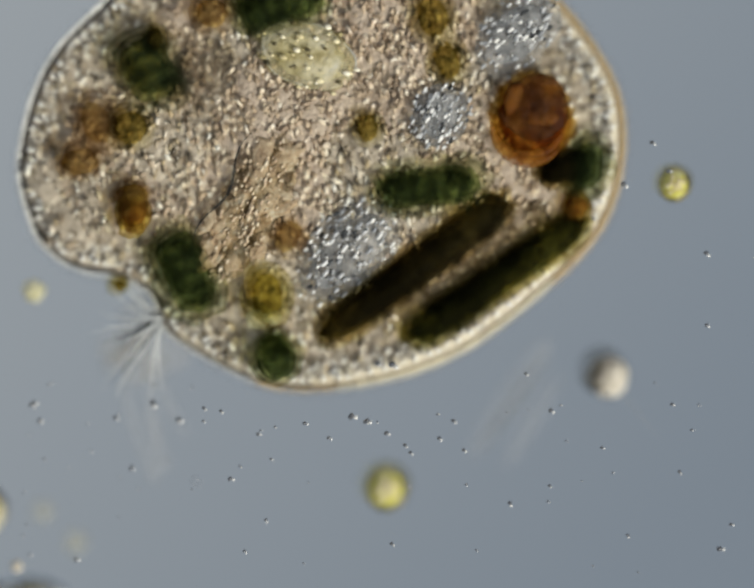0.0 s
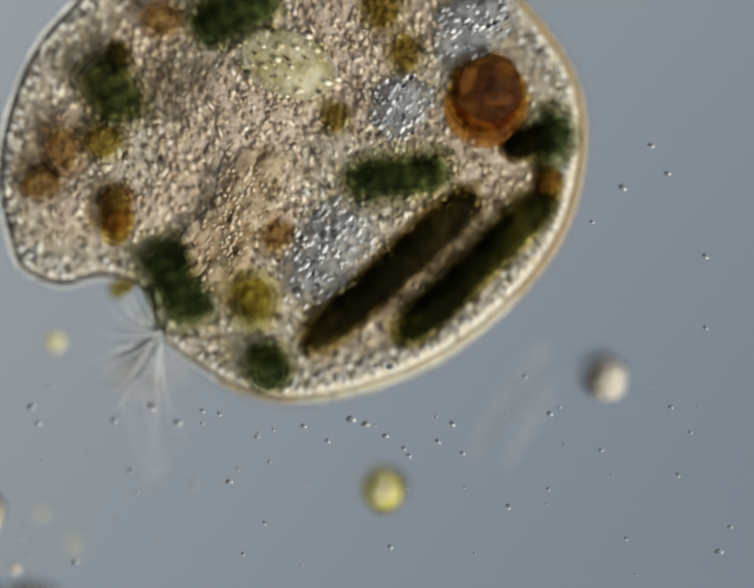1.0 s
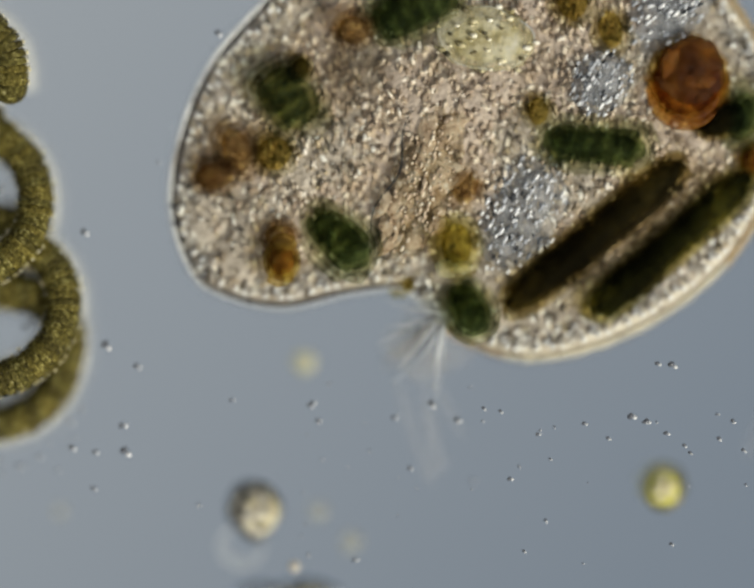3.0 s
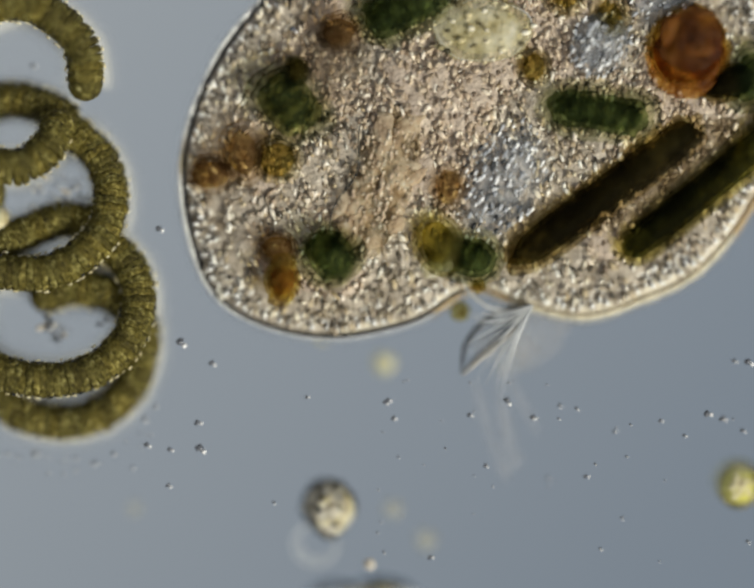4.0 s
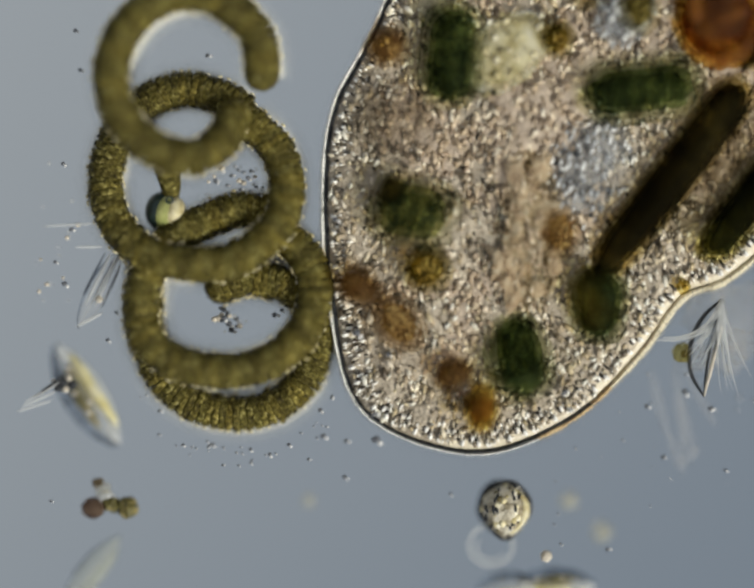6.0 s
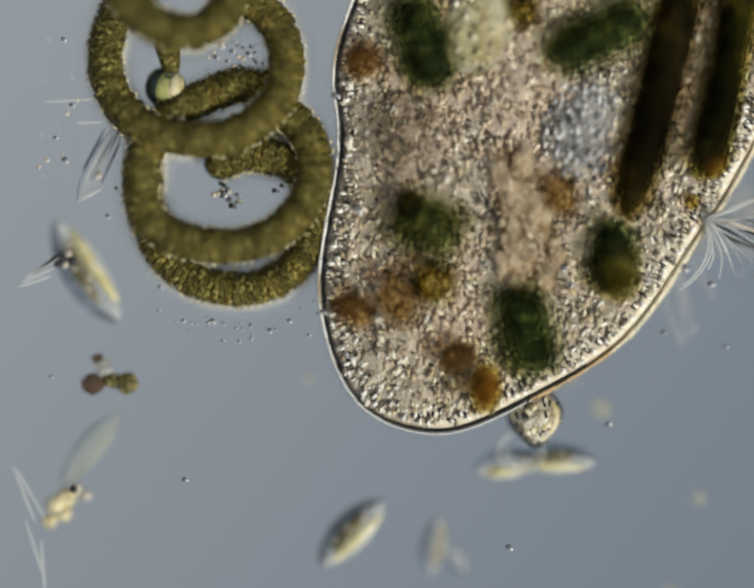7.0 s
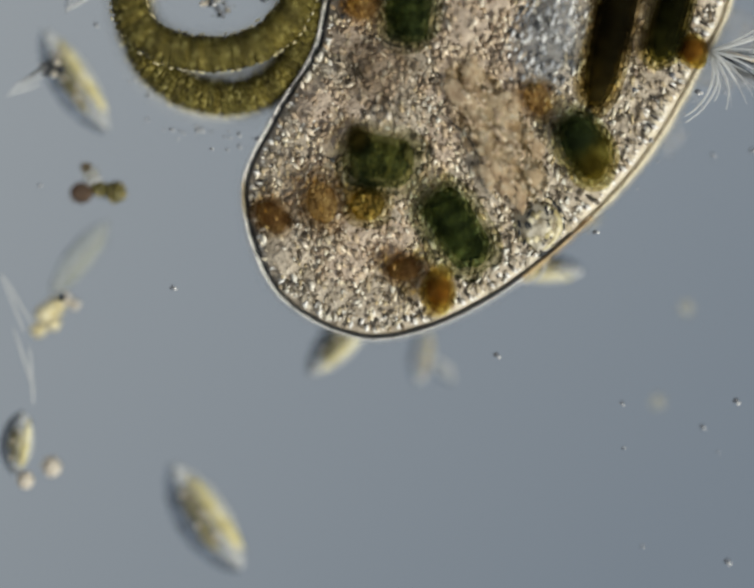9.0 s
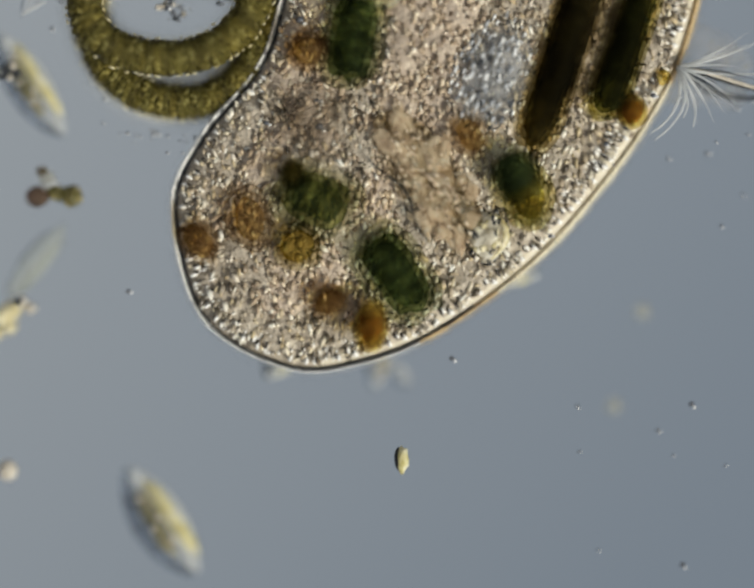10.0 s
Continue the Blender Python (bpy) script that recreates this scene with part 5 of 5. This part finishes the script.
for k, (u, v, size) in enumerate(((128, 800, 0.010), (140, 792, 0.008), (119, 812, 0.009), (134, 815, 0.007), (148, 806, 0.009), (110, 800, 0.006))):
    round_cell("clear_bead", "glassy bead lodged beside a spindle diatom" if k % 2 else "dark bead lodged beside a spindle diatom", 5.5, u, v, size, PALE if k % 2 else SMOKE, -0.012, 0.3, 60 + k)
for u, v, length, turn, radius in ((203, 585, 0.125, 64, 0.0045), (221, 588, 0.118, 65, 0.0045), (185, 670, 0.062, 28, 0.004), (183, 519, 0.058, 1, 0.003), (140, 473, 0.105, 3, 0.0028), (240, 548, 0.05, 60, 0.004)):
    needle(5.5, u, v, length, turn, radius, 0.004, "thin glassy needle diatom beside the coil")
for u, v, length, turn in ((212, 590, 0.115, 64), (230, 600, 0.10, 66), (194, 575, 0.10, 62)):
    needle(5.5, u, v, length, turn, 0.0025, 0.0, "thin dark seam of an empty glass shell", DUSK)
diatom(5.5, 206, 606, 0.190, 0.046, 61, "empty clear glass shell beside the coil", 0, None, 0.004, shell=GHOST, edge=SHADE)
round_cell("clear_bead", "tiny bright glassy bead on an empty shell", 5.5, 205, 628, 0.0075, PALE, 0.008, 0.2, 23)
round_cell("clear_bead", "tiny bright glassy bead on a diatom", 5.5, 1136, 1163, 0.012, PALE, 0.0, 0.1, 24)
round_cell("dark_bead", "tiny black bead among golden grains", 8.0, 132, 612, 0.008, SMOKE, -0.01, 0.2, 25)
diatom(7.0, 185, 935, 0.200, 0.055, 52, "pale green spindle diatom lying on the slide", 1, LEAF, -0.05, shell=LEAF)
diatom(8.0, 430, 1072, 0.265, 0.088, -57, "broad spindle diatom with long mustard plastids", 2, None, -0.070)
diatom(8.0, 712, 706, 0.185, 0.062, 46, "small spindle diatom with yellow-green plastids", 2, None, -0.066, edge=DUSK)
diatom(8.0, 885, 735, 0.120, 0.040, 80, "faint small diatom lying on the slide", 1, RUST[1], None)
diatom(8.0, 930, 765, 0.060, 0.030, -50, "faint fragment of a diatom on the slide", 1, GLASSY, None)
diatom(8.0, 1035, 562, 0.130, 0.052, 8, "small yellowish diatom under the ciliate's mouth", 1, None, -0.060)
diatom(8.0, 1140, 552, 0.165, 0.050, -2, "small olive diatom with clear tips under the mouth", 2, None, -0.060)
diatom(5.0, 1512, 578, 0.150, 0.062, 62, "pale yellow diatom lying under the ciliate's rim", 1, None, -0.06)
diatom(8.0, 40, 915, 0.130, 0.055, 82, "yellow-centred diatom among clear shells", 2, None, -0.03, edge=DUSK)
round_cell("clear_bead", "clear glassy bead beside a diatom", 8.0, 110, 965, 0.021, PALE, -0.03, 0.1, 21)
round_cell("clear_bead", "clear glassy bead beside a diatom", 8.0, 55, 993, 0.018, PALE, -0.02, 0.1, 22)
for u, v, length, turn in ((28, 622, 0.135, -68), (40, 618, 0.125, -60), (52, 740, 0.14, -72), (68, 775, 0.12, -86)):
    needle(8.0, u, v, length, turn, 0.0035, -0.015)


def cell_clump(t, items, label, materials, z):
    root = thing("cell_clump", label, "cell clump", spot(t, items[0][0], items[0][1], FLOOR))
    for k, (u, v, r) in enumerate(items):
        bm = bmesh.new()
        ball(bm, spot(t, u, v, z) - root.location, (r, r * 0.9, r * 0.9), 0.3, 3, 0, k + int(u))
        part("cell", bm, materials[k % len(materials)], root)


cell_clump(8.0, [(173, 392, 0.024), (243, 392, 0.023), (192, 352, 0.018), (210, 384, 0.019), (198, 368, 0.017), (182, 340, 0.012)], "cluster of small brown and green-gold cells on the slide", (MAROON, SEDGE, FAINT, SEDGE, BLADE, BROWN), -0.02)
cell_clump(8.0, [(95, 645, 0.022), (115, 630, 0.022), (135, 612, 0.014), (110, 665, 0.018), (80, 680, 0.016), (155, 625, 0.012)], "cluster of small golden grains on the slide", (GILT, GILT, PALE), -0.045)
rnd = random.Random(77)
cell_clump(5.5, [(rnd.uniform(420, 556), rnd.uniform(348, 424), rnd.uniform(0.0035, 0.0065)) for k in range(30)], "swarm of tiny clear beads in the gap of the coil", (PALE, GLASSY, GHOST), 0.006)
cell_clump(5.5, [(rnd.gauss(470, 16), rnd.gauss(668, 14), rnd.uniform(0.004, 0.0075)) for k in range(14)], "swarm of tiny clear beads in the gap of the coil", (PALE, SMOKE, GLASSY), 0.006)
cell_clump(5.5, [(rnd.uniform(75, 160), rnd.uniform(320, 640), rnd.uniform(0.003, 0.0055)) for k in range(16)], "scatter of tiny clear beads beside the coil", (PALE, GLASSY, GHOST), 0.0)

# specks of debris, each a thing of its own
def afloat(place):
    """The place of a grain, sunk low where the cell later creeps over it."""
    if any(inside(place, SKINS[t]) for t in (4.5, 5.5, 7.0, 8.0, 9.0, 10.0)):
        place.z = min(place.z, 0.042)
    return place


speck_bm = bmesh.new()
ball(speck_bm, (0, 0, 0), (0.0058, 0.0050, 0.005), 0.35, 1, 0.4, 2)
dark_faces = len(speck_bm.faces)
# A pale bead on the lower right paints the speck's bright side.
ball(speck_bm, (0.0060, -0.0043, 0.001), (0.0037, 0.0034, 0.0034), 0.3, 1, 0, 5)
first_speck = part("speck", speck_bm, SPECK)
first_speck.data.materials.append(SPECK_GLINT)
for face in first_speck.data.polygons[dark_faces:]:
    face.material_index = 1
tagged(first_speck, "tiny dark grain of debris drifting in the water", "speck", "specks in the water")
SPECKS = {
    0.0: [(67, 838, 1), (237, 868, 1), (316, 838, 1.4), (272, 972, 0.8), (478, 995, 1), (536, 902, 0.8), (730, 865, 1.4), (1145, 853, 1), (1355, 296, 1), (1468, 525, 1), (1470, 675, 0.8), (1495, 1140, 1.2), (1060, 1045, 0.9), (1520, 1090, 0.8), (508, 1145, 0.7), (368, 872, 1), (80, 873, 0.8)],
    0.5: [(632, 880, 0.9), (682, 910, 0.8), (802, 900, 1.0), (852, 940, 0.8), (912, 910, 0.9), (942, 874, 0.9), (1396, 840, 0.8), (1412, 980, 0.8), (552, 1080, 0.7), (1092, 776, 0.8), (762, 874, 1.1), (458, 854, 0.8), (1142, 1010, 0.7), (1250, 930, 0.7), (1304, 1112, 0.7)],
    1.0: [(1385, 360, 1), (1292, 387, 1.2), (1230, 460, 0.7), (838, 930, 0.8), (755, 882, 0.9), (960, 940, 0.8), (810, 1135, 0.8), (420, 852, 0.8)],
    2.5: [(385, 65, 1.3), (105, 480, 1.3), (150, 715, 1.7), (215, 760, 1.2), (185, 885, 1.3), (190, 937, 1.8), (80, 930, 1.2), (128, 940, 1), (125, 1015, 1), (577, 842, 1), (413, 832, 0.8), (593, 877, 0.8), (1330, 757, 1.5), (1300, 755, 1), (670, 1165, 1), (260, 335, 0.6), (885, 873, 1.1), (785, 975, 0.8), (345, 1050, 0.7)],
    5.5: [(155, 68, 0.9), (165, 150, 0.9), (130, 345, 0.9), (440, 930, 1), (560, 950, 0.9), (600, 930, 0.9), (665, 858, 1), (520, 940, 0.8), (475, 678, 1.4), (490, 668, 1.2), (465, 666, 1.1), (480, 690, 1.3), (492, 684, 1.0), (472, 655, 0.9), (570, 660, 1.2), (585, 650, 0.9), (147, 482, 1.0), (133, 595, 1.2), (113, 550, 0.8), (222, 712, 0.9), (240, 655, 0.8), (430, 120, 1), (480, 370, 0.9), (500, 385, 0.8), (520, 360, 0.8), (470, 390, 0.8), (545, 395, 0.7), (640, 960, 0.7), (380, 930, 0.7), (330, 860, 0.8)],
    8.0: [(1300, 830, 0.8), (1520, 1160, 1.2), (85, 377, 0.7), (1490, 312, 0.8), (1500, 932, 0.5)],
    10.0: [(265, 605, 1), (1370, 895, 1), (1440, 840, 1.2), (1510, 968, 0.6), (1245, 1145, 0.6), (940, 745, 1.2), (1205, 940, 0.6)]}
rnd = random.Random(17)
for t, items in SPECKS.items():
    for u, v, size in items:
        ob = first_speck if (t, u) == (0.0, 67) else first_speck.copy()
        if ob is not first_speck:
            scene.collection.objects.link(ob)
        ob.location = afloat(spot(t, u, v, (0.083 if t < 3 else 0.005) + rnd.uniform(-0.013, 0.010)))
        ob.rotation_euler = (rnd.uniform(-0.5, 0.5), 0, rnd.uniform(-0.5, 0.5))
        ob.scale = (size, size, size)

# clear beads caught in the coil
cluster = random.Random(23)
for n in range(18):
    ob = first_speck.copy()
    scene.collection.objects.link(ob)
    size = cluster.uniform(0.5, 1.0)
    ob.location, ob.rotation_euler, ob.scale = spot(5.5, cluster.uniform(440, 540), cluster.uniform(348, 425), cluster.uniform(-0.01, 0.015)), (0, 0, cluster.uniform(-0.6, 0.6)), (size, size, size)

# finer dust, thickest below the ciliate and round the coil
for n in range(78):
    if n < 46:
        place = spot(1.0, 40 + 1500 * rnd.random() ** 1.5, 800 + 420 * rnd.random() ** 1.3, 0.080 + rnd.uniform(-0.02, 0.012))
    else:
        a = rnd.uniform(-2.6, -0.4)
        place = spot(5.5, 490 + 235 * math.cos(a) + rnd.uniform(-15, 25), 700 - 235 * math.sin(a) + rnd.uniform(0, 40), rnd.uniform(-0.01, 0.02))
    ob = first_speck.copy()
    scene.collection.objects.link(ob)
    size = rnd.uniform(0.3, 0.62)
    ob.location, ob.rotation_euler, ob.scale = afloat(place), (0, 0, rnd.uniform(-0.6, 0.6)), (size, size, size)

# faint glassy remains deep in the water film
needle(0.0, 1065, 830, 0.30, 56, 0.030, FLOOR + 0.032, "faint wide glassy rod lying on the slide", GHOST)
# Thin smoky needle added to paint the wide rod's shaded edge.
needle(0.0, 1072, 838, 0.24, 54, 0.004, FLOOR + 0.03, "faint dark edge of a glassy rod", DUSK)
needle(0.0, 1110, 880, 0.22, 60, 0.018, FLOOR + 0.02, "faint glassy rod lying on the slide", GHOST)
for u, v, length, turn in ((1375, 850, 0.15, -75), (1415, 850, 0.20, -84), (1455, 825, 0.15, -62), (1410, 950, 0.09, -70), (1430, 890, 0.14, -76), (1435, 955, 0.06, 40)):
    needle(5.5, u, v, length, turn, 0.013, -0.035, "thin clear wisp of an empty shell", GHOST)


# ---- what moves ----
LIFT = 0.044
SWELL = ((0.0, 1.0), (4.3, 1.0), (5.2, 0.45), (7.8, 0.45), (9.0, 0.75), (10.0, 0.75))


def swell(t):
    """How far the body arches at t seconds: it flattens as it creeps on."""
    return float(np.interp(t, [a for a, _ in SWELL], [b for _, b in SWELL]))



def spread(points, skin, margin, rounds=90):
    """Points pushed apart until they lie evenly inside the skin, margin from it."""
    p = np.array([q[:2] for q in points])
    s = np.array([q[:2] for q in skin])
    d = np.roll(s, -1, 0) - np.roll(s, 1, 0)
    inward = np.stack([-d[:, 1], d[:, 0]], 1) / np.linalg.norm(d, axis=1)[:, None]
    area = 0.5 * abs(np.sum(s[:, 0] * np.roll(s[:, 1], -1) - s[:, 1] * np.roll(s[:, 0], -1)))
    reach = 1.2 * math.sqrt(1.1547 * area / len(p))
    for _ in range(rounds):
        gap = p[:, None] - p[None]
        dist = np.linalg.norm(gap, axis=2) + np.eye(len(p)) * 9
        push = np.clip(reach - dist, 0, None) / dist * 0.22
        p = p + (gap * push[:, :, None]).sum(1)
        off = p[:, None] - s[None]
        near = np.argmin((off ** 2).sum(2), 1)
        depth = (off[np.arange(len(p)), near] * inward[near]).sum(1)
        p = p + inward[near] * np.clip(margin - depth, 0, None)[:, None]
    return p


def motions():
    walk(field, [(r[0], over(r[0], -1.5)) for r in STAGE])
    start = {t: [sum((q * x for q, x in zip(RINGS[t], w)), Vector((0, 0, 0))) for _, w, *_ in CLUMPS] for t in TIMES}
    even = {t: spread(start[t], SKINS[t], 0.080) for t in TIMES}
    for k, (ob, _, turn, dz, dome) in enumerate(CLUMPS):
        walk(ob, [(t, pose(even[t][k][0], even[t][k][1], dz + dome * swell(t), 0, 0, turn)) for t in TIMES])
    rims = {t: evenly(SKINS[t], SKIN_COUNT, True)[0] for t in TIMES}
    for k, ob in enumerate(SKIN):
        walk(ob, [(t, pose(rims[t][k][0].x, rims[t][k][0].y, 0.0015 * (k % 2) + 0.010 * min(1.0, max(0.0, (4.5 - t) / 1.5)), 0, 0, math.degrees(math.atan2(rims[t][k][1].y, rims[t][k][1].x)))) for t in TIMES])
    for ob, z, places, low in FOOD:
        rows = []
        for t, (u, v, turn, *tilt) in places.items():
            p = spot(t, u, v, z + LIFT - (0.036 * (1 - swell(t)) if low else 0.0))
            rows.append((t, Matrix.Translation(p) @ pose(0, 0, 0, 0, 0, turn) @ pose(0, 0, 0, 0, -tilt[0] if tilt else 0, 0)))
        walk(ob, rows)
    for ob, offset, jitter in BLADES:
        walk(ob, [(t, Matrix.Translation(spot(t, u, v, 0.03)) @ pose(0, 0, 0, 0, 0, turn + offset * wide + (30 if ob.name.startswith("cirrus") else 9) * max(0.0, 1 - 4 * wide) + jitter * math.sin(t * 7 + offset))) for t, u, v, turn, wide in MOUTH])
    for k, ob in enumerate(FILMS):
        walk(ob, [(t, Matrix.Translation(spot(t, u, v, 0.02 if ob.name.startswith("mouth_membrane") else 0.0)) @ pose(0, 0, 0, 0, 0, turn) @ pose(0, 0, 0, 0, PITCH[t] if ob.name.startswith("mouth_membrane") else 0, 0) @ pose(0, 0, 0, ROLL[t] if ob.name.startswith("mouth_membrane") else 0, 0, 0)) for t, u, v, turn, _ in MOUTH])
    for ob, rows in MOVERS:
        walk(ob, rows)


motions()
